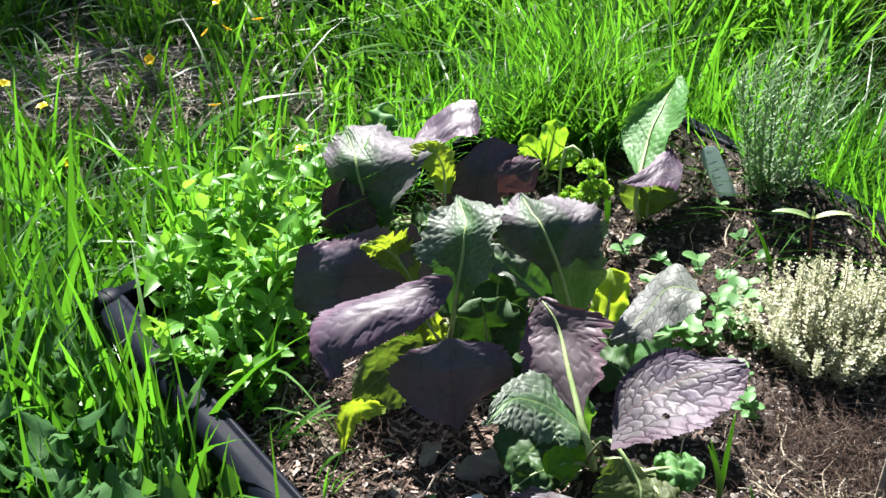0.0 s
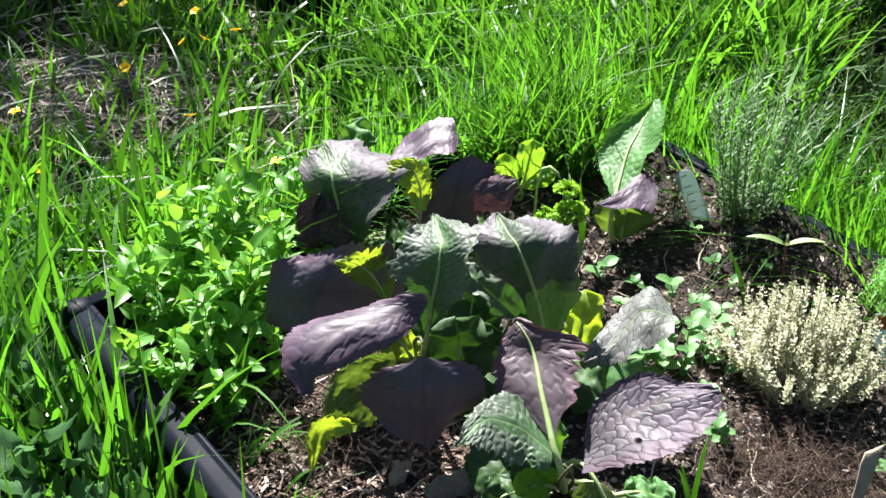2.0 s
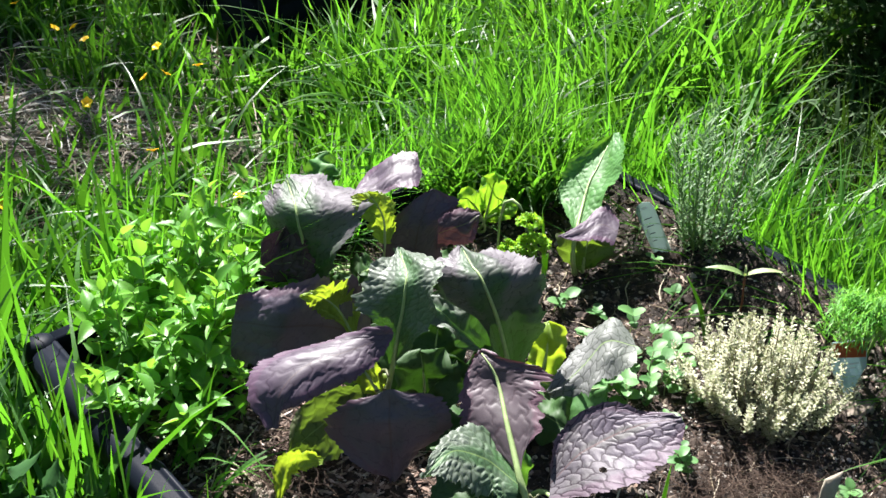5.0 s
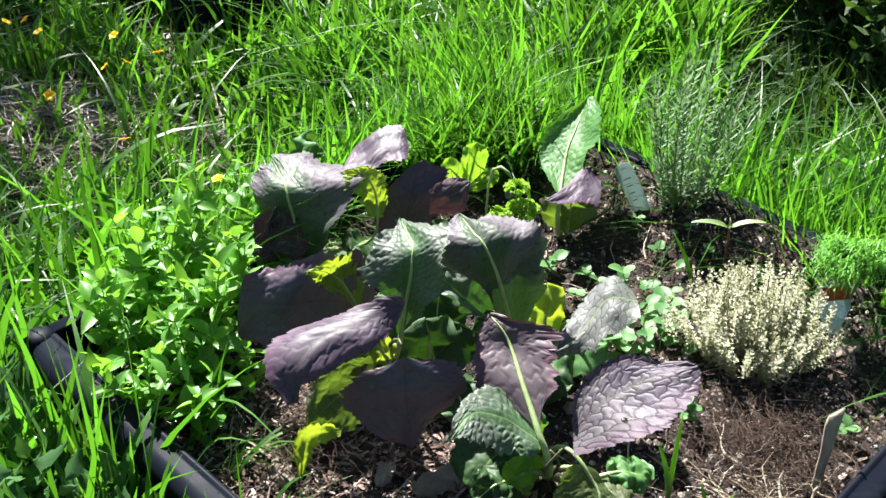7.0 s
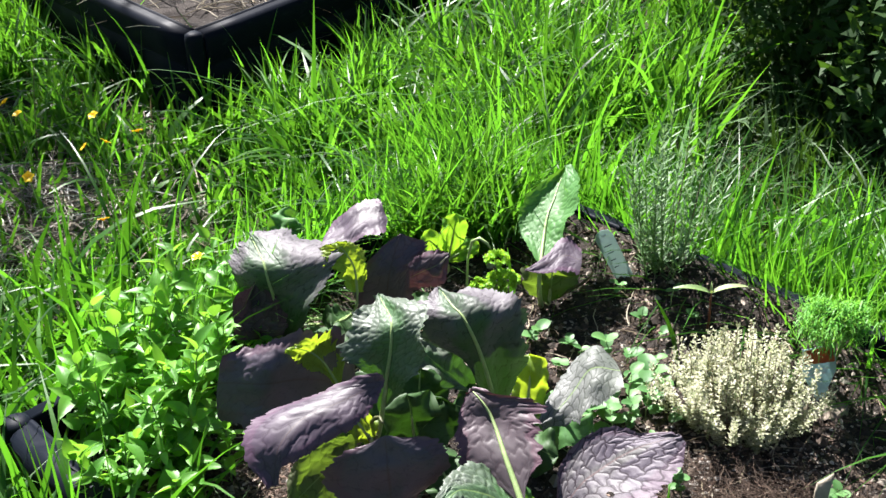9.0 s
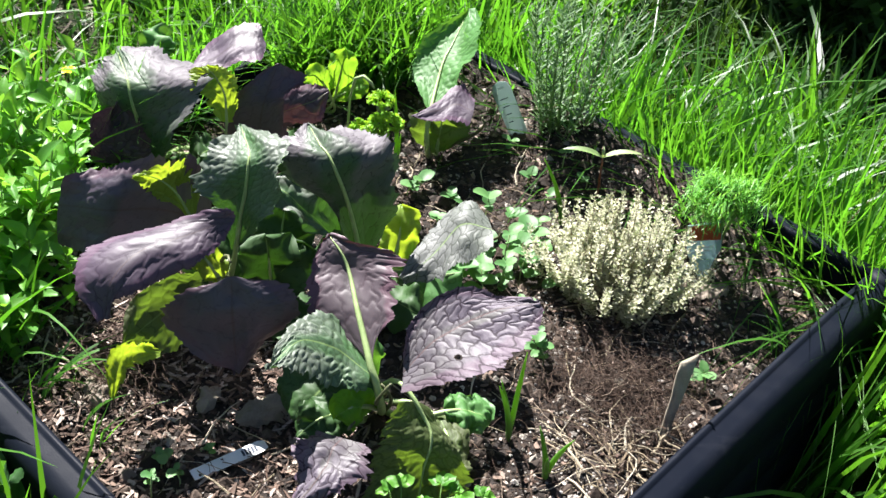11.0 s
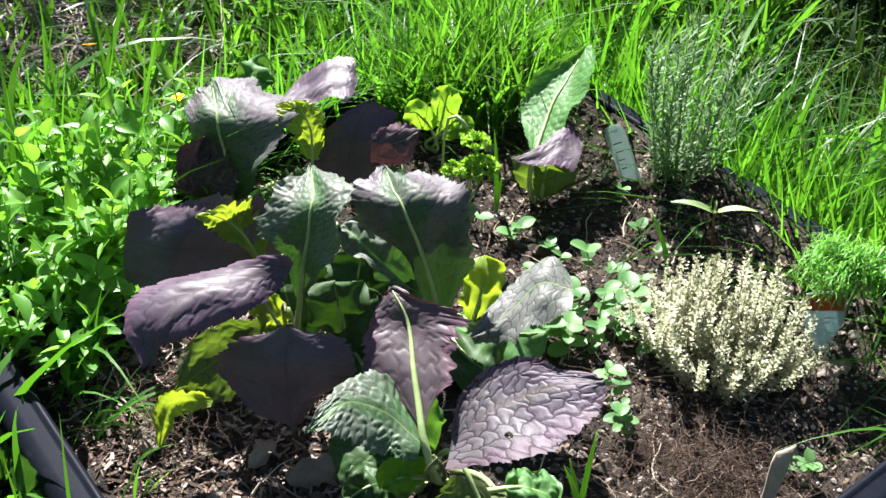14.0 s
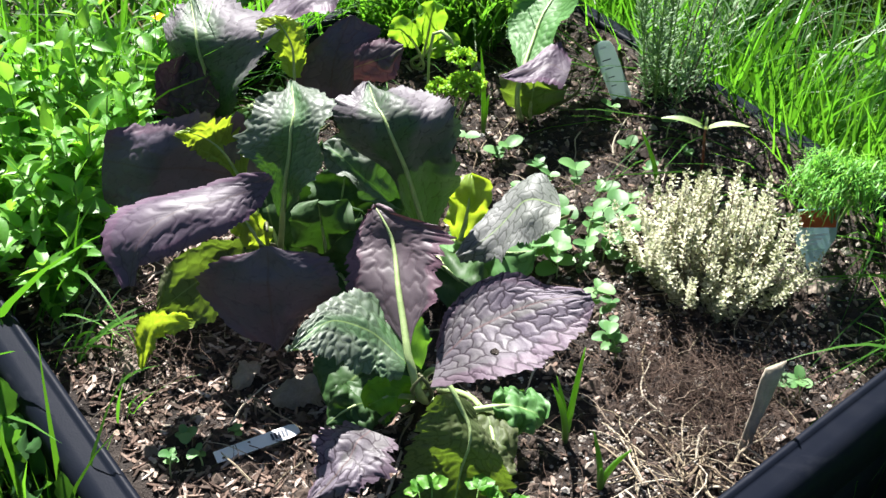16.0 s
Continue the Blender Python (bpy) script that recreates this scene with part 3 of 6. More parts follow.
# ---- ground and beds ----
gv, gf = [], []
spans_x = [-400, -60, -12, -5] + [round(-3 + 0.12 * i, 3) for i in range(55)] + [5, 12, 60, 400]
spans_y = [-400, -60, -12, -3] + [round(-1.2 + 0.12 * i, 3) for i in range(62)] + [8, 14, 60, 400]
for y in spans_y:
    for x in spans_x:
        near = abs(x) < 4 and -2 < y < 7
        gv.append((x, y, GROUND + (0.03 * noise.noise(Vector((x * 2, y * 2, 0))) if near and not in_bed(x, y, 0.15) else 0.0)))
nx = len(spans_x)
for j in range(len(spans_y) - 1):
    for i in range(nx - 1):
        gf.append((j * nx + i, j * nx + i + 1, (j + 1) * nx + i + 1, (j + 1) * nx + i))
tagged(new("ground", mesh_of("ground", gv, gf, EARTH)), "dark damp meadow earth under grass", "ground", kind="structure")


def bed_soil(name, corner, a, b, label, lift=0.0):
    verts, faces, n = [], [], 160
    for j in range(n + 1):
        for i in range(n + 1):
            p = corner + a * (SIDE * i / n) + b * (SIDE * j / n)
            verts.append((p.x, p.y, (soil_height(p.x, p.y) if corner is FRONT else 0.015 * noise.noise(Vector((p.x * 9, p.y * 9, 1)))) + lift))
    for j in range(n):
        for i in range(n):
            faces.append((j * (n + 1) + i, j * (n + 1) + i + 1, (j + 1) * (n + 1) + i + 1, (j + 1) * (n + 1) + i))
    tagged(new(name, mesh_of(name, verts, faces, SOIL)), label, "soil", kind="structure")


bed_soil("bed_soil", FRONT, E1, E2, "dark crumbly potting soil with pale grit in the bed")
bed_soil("far_bed_soil", FAR, F1, F2, "dry littered soil in the far bed", -0.02)


def raised_bed(corner, a, b, label):
    """A square frame of black plastic boards with a small inner lip and a sloping shoulder, pinned at the corners."""
    bed = thing("raised_bed", (corner.x, corner.y, GROUND), label, "raised bed", "raised beds")
    profile = [(0.004, RIM - 0.16), (0.0, RIM - 0.010), (0.001, RIM - 0.003), (0.004, RIM), (0.008, RIM), (0.010, RIM - 0.003), (0.013, RIM - 0.004), (0.026, RIM - 0.005), (0.034, RIM - 0.008),
               (0.041, RIM - 0.014), (0.045, RIM - 0.023), (0.046, RIM - 0.034), (0.046, RIM - 0.085), (0.043, RIM - 0.089), (0.043, RIM - 0.096), (0.046, RIM - 0.10), (0.046, GROUND + 0.10), (0.043, GROUND + 0.096), (0.043, GROUND + 0.09), (0.046, GROUND + 0.086), (0.046, GROUND - 0.03), (0.004, GROUND - 0.03)]
    corners = [corner, corner + a * SIDE, corner + a * SIDE + b * SIDE, corner + b * SIDE]
    for k in range(4):
        p, q = corners[k], corners[(k + 1) % 4]
        d = (q - p).normalized()
        out = Vector((d.y, -d.x))
        bm = bmesh.new()
        rings = []
        for s in range(9):
            f = p.lerp(q, s / 8)
            sag = 0.004 * math.sin(math.pi * s / 8) * (1 if k % 2 else -1)
            rings.append([bm.verts.new((f.x + out.x * (o + sag), f.y + out.y * (o + sag), z)) for o, z in profile])
        for r, t in zip(rings, rings[1:]):
            for i in range(len(profile)):
                bm.faces.new((r[i], t[i], t[(i + 1) % len(profile)], r[(i + 1) % len(profile)]))
        bm.faces.new(rings[0])
        bm.faces.new(rings[-1][::-1])
        part("board", bm, PLASTIC, bed)
        o2 = corners[k - 1] - p
        mid = p - (d + o2.normalized()) * 0.020
        bm = tube(bmesh.new(), [(mid.x, mid.y, GROUND - 0.05), (mid.x, mid.y, RIM - 0.02), (mid.x, mid.y, RIM - 0.006), (mid.x, mid.y, RIM)], [0.024, 0.024, 0.022, 0.013], 16)
        part("corner_pin", bm, PLASTIC, bed)
    return bed


raised_bed(FRONT, E1, E2, "square raised bed of scuffed black plastic boards, planted with herbs")
raised_bed(FAR, F1, F2, "square raised bed of black plastic boards with dry litter")


# ---- mustard plants ----
mustard_a = thing("mustard_plant", (0.098, 1.076, 0.000), "purple-leaved mustard plant with blistered lit leaves in the soil", "mustard plant", "mustard plants in the bed")
mustard_b = thing("mustard_plant", (-0.110, 1.281, 0.000), "large purple mustard plant with broad shaded leaves", "mustard plant", "mustard plants in the bed")
mustard_c = thing("mustard_plant", (-0.190, 1.619, 0.000), "purple mustard plant with arched leaves beside oregano", "mustard plant", "mustard plants in the bed")
mustard_d = thing("mustard_plant", (0.096, 1.348, 0.000), "dark bronze mustard plant with broad ribbed leaves", "mustard plant", "mustard plants in the bed")
mustard_e = thing("mustard_plant", (0.211, 1.635, 0.000), "green and purple mustard plant beside the rosemary", "mustard plant", "mustard plants in the bed")
rail_leaf(mustard_a, ((0.119, 0.965, 0.190), (0.125, 0.990, 0.204), (0.155, 1.010, 0.229), (0.190, 1.015, 0.242), (0.225, 1.000, 0.238), (0.258, 0.980, 0.254)),
          ((0.120, 0.955, 0.172), (0.158, 0.975, 0.205), (0.202, 0.985, 0.227), (0.259, 0.980, 0.253)),
          ((0.117, 0.930, 0.167), (0.171, 0.905, 0.211), (0.219, 0.915, 0.222), (0.252, 0.945, 0.233), (0.261, 0.970, 0.251)), VEINED, "large silvery purple leaf with dark sunken veins and a hole", pucker=0.0006, cell=0.016, ruffle=0.0037, tooth=0.049, hole=(0.34, 0.55, 0.0042), raise_rib=-1.0, rows=170, cols=110, seed=1)
rail_leaf(mustard_a, ((0.074, 1.040, 0.132), (0.027, 1.065, 0.143), (0.018, 1.093, 0.161), (0.021, 1.122, 0.180), (0.037, 1.150, 0.203)),
          ((0.090, 1.008, 0.128), (0.075, 1.060, 0.157), (0.065, 1.108, 0.176), (0.055, 1.130, 0.192), (0.038, 1.150, 0.204)),
          ((0.086, 1.033, 0.140), (0.113, 1.050, 0.167), (0.119, 1.083, 0.188), (0.109, 1.108, 0.208), (0.042, 1.149, 0.203)), PLUM, "upright purple leaf with a pale midrib and toothed edge", pucker=0.0006, cell=0.024, ruffle=0.0050, tooth=0.154, raise_rib=0.6, rib=0.0042, seed=2)
rail_leaf(mustard_a, ((0.080, 1.040, 0.120), (0.049, 1.065, 0.143), (0.011, 1.050, 0.162), (-0.011, 1.005, 0.171), (-0.022, 0.960, 0.170)),
          ((0.087, 1.000, 0.125), (0.049, 1.020, 0.144), (0.011, 1.010, 0.164), (-0.022, 0.960, 0.170)),
          ((0.083, 0.985, 0.111), (0.048, 0.980, 0.126), (0.011, 0.970, 0.153), (-0.019, 0.958, 0.169)), BRONZE, "crinkled dull green leaf with silvery blistered edges", pucker=0.0018, cell=0.012, ruffle=0.0050, tooth=0.126, raise_rib=-1.0, seed=3)
rail_leaf(mustard_b, ((-0.107, 1.275, 0.171), (-0.136, 1.275, 0.224), (-0.210, 1.250, 0.224), (-0.277, 1.255, 0.202)),
          ((-0.111, 1.275, 0.110), (-0.157, 1.250, 0.156), (-0.219, 1.225, 0.174), (-0.289, 1.250, 0.161)),
          ((-0.120, 1.265, 0.054), (-0.173, 1.235, 0.084), (-0.234, 1.215, 0.105), (-0.294, 1.250, 0.105)), SMOOTH, "broad dark purple leaf standing in shade", pucker=0.0009, cell=0.022, ruffle=0.0100, tooth=0.084, raise_rib=-1.0, seed=9)
rail_leaf(mustard_b, ((-0.067, 1.150, 0.226), (-0.076, 1.155, 0.231), (-0.134, 1.155, 0.216), (-0.194, 1.145, 0.205), (-0.239, 1.125, 0.191), (-0.242, 1.090, 0.171), (-0.208, 1.060, 0.147)),
          ((-0.068, 1.148, 0.223), (-0.091, 1.140, 0.220), (-0.125, 1.125, 0.213), (-0.169, 1.105, 0.208), (-0.199, 1.075, 0.189), (-0.206, 1.058, 0.148)),
          ((-0.069, 1.146, 0.220), (-0.078, 1.130, 0.211), (-0.104, 1.105, 0.196), (-0.155, 1.085, 0.182), (-0.191, 1.068, 0.173), (-0.203, 1.056, 0.149)), PURPLE, "large purple leaf folded over, its top lit", pucker=0.0007, cell=0.022, ruffle=0.0050, tooth=0.084, raise_rib=-1.0, stalk=False, rows=140, cols=80, seed=10)
rail_leaf(mustard_b, ((-0.078, 1.205, 0.132), (-0.093, 1.205, 0.197), (-0.120, 1.225, 0.214), (-0.095, 1.250, 0.250), (-0.071, 1.285, 0.263)),
          ((-0.072, 1.205, 0.137), (-0.060, 1.200, 0.216), (-0.055, 1.210, 0.267), (-0.069, 1.285, 0.262)),
          ((-0.068, 1.200, 0.142), (-0.025, 1.165, 0.219), (-0.014, 1.170, 0.273), (-0.014, 1.215, 0.293), (-0.063, 1.287, 0.264)), BRONZE, "upright crinkled green leaf with silvery blisters", pucker=0.0013, cell=0.012, ruffle=0.0075, tooth=0.112, raise_rib=0.5, seed=14)
rail_leaf(mustard_d, ((0.081, 1.275, 0.055), (0.050, 1.262, 0.140), (0.008, 1.265, 0.180), (-0.019, 1.278, 0.204), (-0.010, 1.295, 0.238), (0.011, 1.325, 0.240)),
          ((0.088, 1.275, 0.051), (0.068, 1.260, 0.151), (0.050, 1.250, 0.218), (0.030, 1.265, 0.250), (0.012, 1.325, 0.239)),
          ((0.095, 1.275, 0.057), (0.122, 1.265, 0.156), (0.118, 1.260, 0.238), (0.100, 1.285, 0.254), (0.055, 1.315, 0.248), (0.015, 1.327, 0.240)), DUSKY, "broad bronze leaf with a long pale midrib", pucker=0.0008, cell=0.020, ruffle=0.0100, tooth=0.112, raise_rib=0.7, rib=0.004, seed=17)
rail_leaf(mustard_d, ((0.235, 1.230, 0.176), (0.215, 1.250, 0.185), (0.172, 1.235, 0.160), (0.156, 1.205, 0.141), (0.128, 1.165, 0.126)),
          ((0.239, 1.200, 0.178), (0.200, 1.205, 0.179), (0.170, 1.185, 0.151), (0.130, 1.162, 0.126)),
          ((0.238, 1.170, 0.175), (0.208, 1.160, 0.160), (0.176, 1.155, 0.134), (0.132, 1.158, 0.126)), SILVER, "pale silvery leaf lying over the seedlings", pucker=0.0006, cell=0.014, ruffle=0.0050, tooth=0.098, raise_rib=-1.0, rows=150, cols=90, seed=23)
rail_leaf(mustard_c, ((-0.242, 1.520, 0.024), (-0.276, 1.535, 0.093), (-0.304, 1.580, 0.144), (-0.298, 1.610, 0.159), (-0.271, 1.625, 0.171)),
          ((-0.230, 1.520, 0.030), (-0.231, 1.515, 0.115), (-0.244, 1.528, 0.173), (-0.271, 1.615, 0.175)),
          ((-0.222, 1.510, 0.035), (-0.182, 1.475, 0.099), (-0.141, 1.468, 0.183), (-0.137, 1.500, 0.211), (-0.199, 1.600, 0.190), (-0.265, 1.625, 0.173)), DUSKY, "arched bronze leaf with silvery lit shoulders", pucker=0.0009, cell=0.016, ruffle=0.0088, tooth=0.098, raise_rib=0.6, rib=0.004, roll=0.006, seed=24)
rail_leaf(mustard_c, ((-0.295, 1.470, 0.075), (-0.298, 1.475, 0.104), (-0.282, 1.490, 0.136), (-0.259, 1.520, 0.144)),
          ((-0.264, 1.500, 0.051), (-0.266, 1.505, 0.079), (-0.268, 1.515, 0.107), (-0.259, 1.525, 0.140)),
          ((-0.221, 1.490, 0.065), (-0.217, 1.500, 0.087), (-0.229, 1.510, 0.118), (-0.256, 1.525, 0.139)), PURPLE, "cupped purple leaf with a pale rim", pucker=0.001, cell=0.018, ruffle=0.0037, tooth=0.056, raise_rib=-1.0, seed=25)
rail_leaf(mustard_c, ((-0.056, 1.560, 0.230), (-0.063, 1.580, 0.246), (-0.094, 1.585, 0.233), (-0.137, 1.570, 0.208), (-0.161, 1.525, 0.198)),
          ((-0.052, 1.548, 0.228), (-0.068, 1.550, 0.232), (-0.098, 1.543, 0.225), (-0.127, 1.532, 0.210), (-0.159, 1.518, 0.201)),
          ((-0.053, 1.535, 0.224), (-0.060, 1.512, 0.218), (-0.089, 1.512, 0.219), (-0.122, 1.507, 0.210), (-0.155, 1.513, 0.202)), PURPLE, "arched grey-purple leaf lit from above", pucker=0.0007, cell=0.02, ruffle=0.0037, tooth=0.070, raise_rib=-1.0, stalk=False, seed=27)
rail_leaf(mustard_c, ((-0.101, 1.500, 0.074), (-0.107, 1.500, 0.134), (-0.078, 1.505, 0.187), (-0.036, 1.515, 0.219)),
          ((-0.061, 1.495, 0.076), (-0.057, 1.492, 0.144), (-0.047, 1.500, 0.184), (-0.033, 1.517, 0.217)),
          ((-0.020, 1.495, 0.089), (-0.021, 1.495, 0.158), (0.002, 1.505, 0.188), (0.003, 1.510, 0.203), (-0.031, 1.518, 0.217)), SMOOTH, "broad dark purple leaf in shade", pucker=0.0006, cell=0.02, ruffle=0.0037, tooth=0.056, raise_rib=-1.0, seed=28)
rail_leaf(mustard_c, ((-0.025, 1.475, 0.189), (-0.008, 1.482, 0.200), (0.015, 1.492, 0.200), (0.036, 1.495, 0.191)),
          ((-0.024, 1.465, 0.171), (-0.003, 1.468, 0.179), (0.019, 1.475, 0.185), (0.037, 1.490, 0.192)),
          ((-0.025, 1.465, 0.146), (-0.000, 1.462, 0.152), (0.026, 1.468, 0.159), (0.038, 1.488, 0.190)), PLUM, "plum-red folded leaf corner", pucker=0.0005, cell=0.018, ruffle=0.0037, tooth=0.084, raise_rib=-1.0, stalk=False, seed=29)
rail_leaf(mustard_e, ((0.189, 1.620, 0.090), (0.172, 1.690, 0.112), (0.188, 1.745, 0.146), (0.260, 1.800, 0.173)),
          ((0.196, 1.620, 0.086), (0.214, 1.690, 0.115), (0.236, 1.740, 0.140), (0.264, 1.800, 0.169)),
          ((0.202, 1.620, 0.089), (0.243, 1.655, 0.133), (0.273, 1.690, 0.176), (0.266, 1.790, 0.177)), GREEN, "upright green leaf half in sun", pucker=0.0010, cell=0.016, ruffle=0.0050, tooth=0.084, raise_rib=0.5, seed=42)
rail_leaf(mustard_e, ((0.263, 1.625, 0.106), (0.242, 1.645, 0.118), (0.201, 1.610, 0.106), (0.162, 1.570, 0.106)),
          ((0.259, 1.595, 0.101), (0.233, 1.605, 0.107), (0.198, 1.585, 0.105), (0.163, 1.567, 0.106)),
          ((0.251, 1.570, 0.091), (0.226, 1.570, 0.097), (0.195, 1.562, 0.102), (0.164, 1.563, 0.106)), PURPLE, "small lit purple leaf", pucker=0.0007, cell=0.016, ruffle=0.0037, tooth=0.084, raise_rib=-1.0, seed=43)
rail_leaf(mustard_b, ((-0.136, 1.255, 0.141), (-0.158, 1.245, 0.173), (-0.178, 1.240, 0.195), (-0.195, 1.235, 0.217)),
          ((-0.132, 1.260, 0.138), (-0.148, 1.255, 0.181), (-0.168, 1.245, 0.208), (-0.194, 1.235, 0.218)),
          ((-0.126, 1.265, 0.139), (-0.124, 1.265, 0.197), (-0.139, 1.260, 0.226), (-0.173, 1.245, 0.222), (-0.193, 1.236, 0.218)), YELLOW, "small yellow-green leaf with light through it", pucker=0.0012, cell=0.014, ruffle=0.0050, tooth=0.280, raise_rib=0.2, rib=0.002, seed=13)
rail_leaf(mustard_c, ((-0.112, 1.470, 0.149), (-0.129, 1.480, 0.177), (-0.149, 1.490, 0.201), (-0.148, 1.500, 0.215)),
          ((-0.103, 1.470, 0.147), (-0.105, 1.480, 0.183), (-0.117, 1.490, 0.206), (-0.133, 1.500, 0.218)),
          ((-0.094, 1.470, 0.148), (-0.084, 1.480, 0.189), (-0.096, 1.495, 0.213), (-0.128, 1.500, 0.222)), YELLOW, "yellow-green leaf with light through it", pucker=0.0014, cell=0.014, ruffle=0.0050, tooth=0.252, raise_rib=0.2, rib=0.002, seed=30)
rail_leaf(mustard_b, ((-0.153, 1.090, 0.070), (-0.171, 1.085, 0.092), (-0.196, 1.070, 0.101), (-0.212, 1.055, 0.077), (-0.207, 1.040, 0.043)),
          ((-0.154, 1.085, 0.070), (-0.176, 1.080, 0.078), (-0.192, 1.065, 0.082), (-0.200, 1.050, 0.066), (-0.205, 1.040, 0.041)),
          ((-0.154, 1.080, 0.069), (-0.171, 1.072, 0.067), (-0.183, 1.060, 0.075), (-0.192, 1.048, 0.060), (-0.204, 1.040, 0.040)), YELLOW, "torn yellow leaf end over the soil", pucker=0.001, cell=0.012, ruffle=0.0050, tooth=0.280, raise_rib=-1.0, stalk=False, seed=12)
rail_leaf(mustard_b, ((-0.082, 1.112, 0.162), (-0.129, 1.110, 0.141), (-0.149, 1.105, 0.099), (-0.106, 1.092, 0.062), (-0.067, 1.085, 0.041)),
          ((-0.071, 1.112, 0.168), (-0.070, 1.096, 0.133), (-0.068, 1.090, 0.088), (-0.065, 1.085, 0.039)),
          ((-0.059, 1.112, 0.166), (-0.012, 1.105, 0.163), (0.007, 1.100, 0.132), (-0.029, 1.090, 0.081), (-0.062, 1.085, 0.040)), SMOOTH, "broad drooping dark purple leaf in shade", pucker=0.0006, cell=0.022, ruffle=0.0063, tooth=0.070, raise_rib=-1.0, seed=11)
rail_leaf(mustard_b, ((-0.114, 1.160, 0.134), (-0.152, 1.145, 0.137), (-0.191, 1.125, 0.111), (-0.200, 1.095, 0.076)),
          ((-0.107, 1.155, 0.117), (-0.139, 1.135, 0.107), (-0.172, 1.115, 0.088), (-0.198, 1.095, 0.073)),
          ((-0.099, 1.140, 0.097), (-0.116, 1.115, 0.068), (-0.158, 1.100, 0.056), (-0.193, 1.093, 0.072)), DULL, "olive leaf in the shade of the purple ones", pucker=0.001, cell=0.018, ruffle=0.0050, tooth=0.084, raise_rib=-1.0, seed=41)
rail_leaf(mustard_a, ((0.031, 0.955, 0.081), (0.012, 0.930, 0.087), (0.012, 0.900, 0.079), (0.005, 0.865, 0.069)),
          ((0.058, 0.940, 0.086), (0.046, 0.912, 0.094), (0.034, 0.885, 0.087), (0.010, 0.860, 0.072)),
          ((0.087, 0.925, 0.091), (0.082, 0.895, 0.093), (0.058, 0.868, 0.082), (0.016, 0.858, 0.072)), VEINED, "small drooping purple leaf with a torn lit edge", pucker=0.0012, cell=0.016, ruffle=0.0075, tooth=0.196, raise_rib=-1.0, seed=5)
rail_leaf(mustard_a, ((0.120, 0.975, 0.105), (0.102, 0.950, 0.072), (0.090, 0.930, 0.023), (0.086, 0.905, -0.019)),
          ((0.139, 0.980, 0.102), (0.157, 0.955, 0.077), (0.150, 0.935, 0.038), (0.142, 0.900, -0.015)),
          ((0.157, 0.980, 0.091), (0.180, 0.955, 0.070), (0.200, 0.935, 0.039), (0.202, 0.905, -0.005)), DULL, "olive blistered leaf lying over the soil", pucker=0.0014, cell=0.012, ruffle=0.0063, tooth=0.098, raise_rib=0.3, rib=0.0026, seed=4)
mustard_leaf(mustard_a, (0.098, 1.076, 0.000), ((0.178, 1.014, 0.050), (0.195, 1.016, 0.055), (0.214, 1.022, 0.045), (0.236, 1.018, 0.030)), (0.100, -0.400, 0.900), 0.055, GREEN, "", droop=0.5, blister=0.0028, tooth=0.14, rows=40, cols=26, seed=6)
mustard_leaf(mustard_a, (0.098, 1.076, 0.000), ((0.103, 1.061, 0.050), (0.054, 1.053, 0.080), (0.027, 1.026, 0.080), (0.011, 1.004, 0.040)), (0.000, -0.500, 0.850), 0.110, SHADED_GREEN, "", droop=0.5, sunk=1.5, seed=7)
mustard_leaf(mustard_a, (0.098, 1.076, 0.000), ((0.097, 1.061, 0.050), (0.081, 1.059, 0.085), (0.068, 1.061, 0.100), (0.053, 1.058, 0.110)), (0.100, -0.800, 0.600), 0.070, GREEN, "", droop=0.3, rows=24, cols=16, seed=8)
mustard_leaf(mustard_a, (0.098, 1.076, 0.000), ((0.075, 1.020, 0.030), (0.055, 0.995, 0.070), (0.035, 0.985, 0.080), (0.010, 0.975, 0.050)), (0.000, -0.500, 0.850), 0.060, SHADED_GREEN, "", droop=0.5, blister=0.003, tooth=0.16, rows=44, cols=28, seed=45)
mustard_leaf(mustard_a, (0.098, 1.076, 0.000), ((0.095, 1.010, 0.060), (0.080, 0.990, 0.085), (0.066, 0.985, 0.090), (0.050, 0.980, 0.075)), (0.100, -0.700, 0.600), 0.050, LIME_MUSTARD, "small lime-green leaf with light through it", droop=0.3, rows=24, cols=16, seed=47)
mustard_leaf(mustard_b, (-0.110, 1.281, 0.000), ((-0.033, 1.256, 0.020), (-0.033, 1.243, 0.060), (-0.034, 1.233, 0.100), (-0.039, 1.245, 0.125)), (0.000, -0.850, 0.400), 0.085, SHADED_GREEN, "", droop=0.3, rows=26, cols=18, seed=15)
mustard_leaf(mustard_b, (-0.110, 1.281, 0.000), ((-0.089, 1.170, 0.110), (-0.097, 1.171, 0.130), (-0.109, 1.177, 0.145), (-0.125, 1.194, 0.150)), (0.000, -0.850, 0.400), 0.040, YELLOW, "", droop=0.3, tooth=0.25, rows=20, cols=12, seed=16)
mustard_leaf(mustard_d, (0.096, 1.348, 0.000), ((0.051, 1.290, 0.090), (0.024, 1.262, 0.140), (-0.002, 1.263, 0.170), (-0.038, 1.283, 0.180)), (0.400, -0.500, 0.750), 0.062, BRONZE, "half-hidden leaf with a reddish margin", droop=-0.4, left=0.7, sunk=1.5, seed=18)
mustard_leaf(mustard_b, (-0.110, 1.281, 0.000), ((-0.087, 1.246, 0.020), (-0.099, 1.261, 0.070), (-0.108, 1.277, 0.100), (-0.124, 1.299, 0.120)), (0.100, -0.800, 0.500), 0.110, SHADED_GREEN, "", droop=0.3, rows=28, cols=20, seed=19)
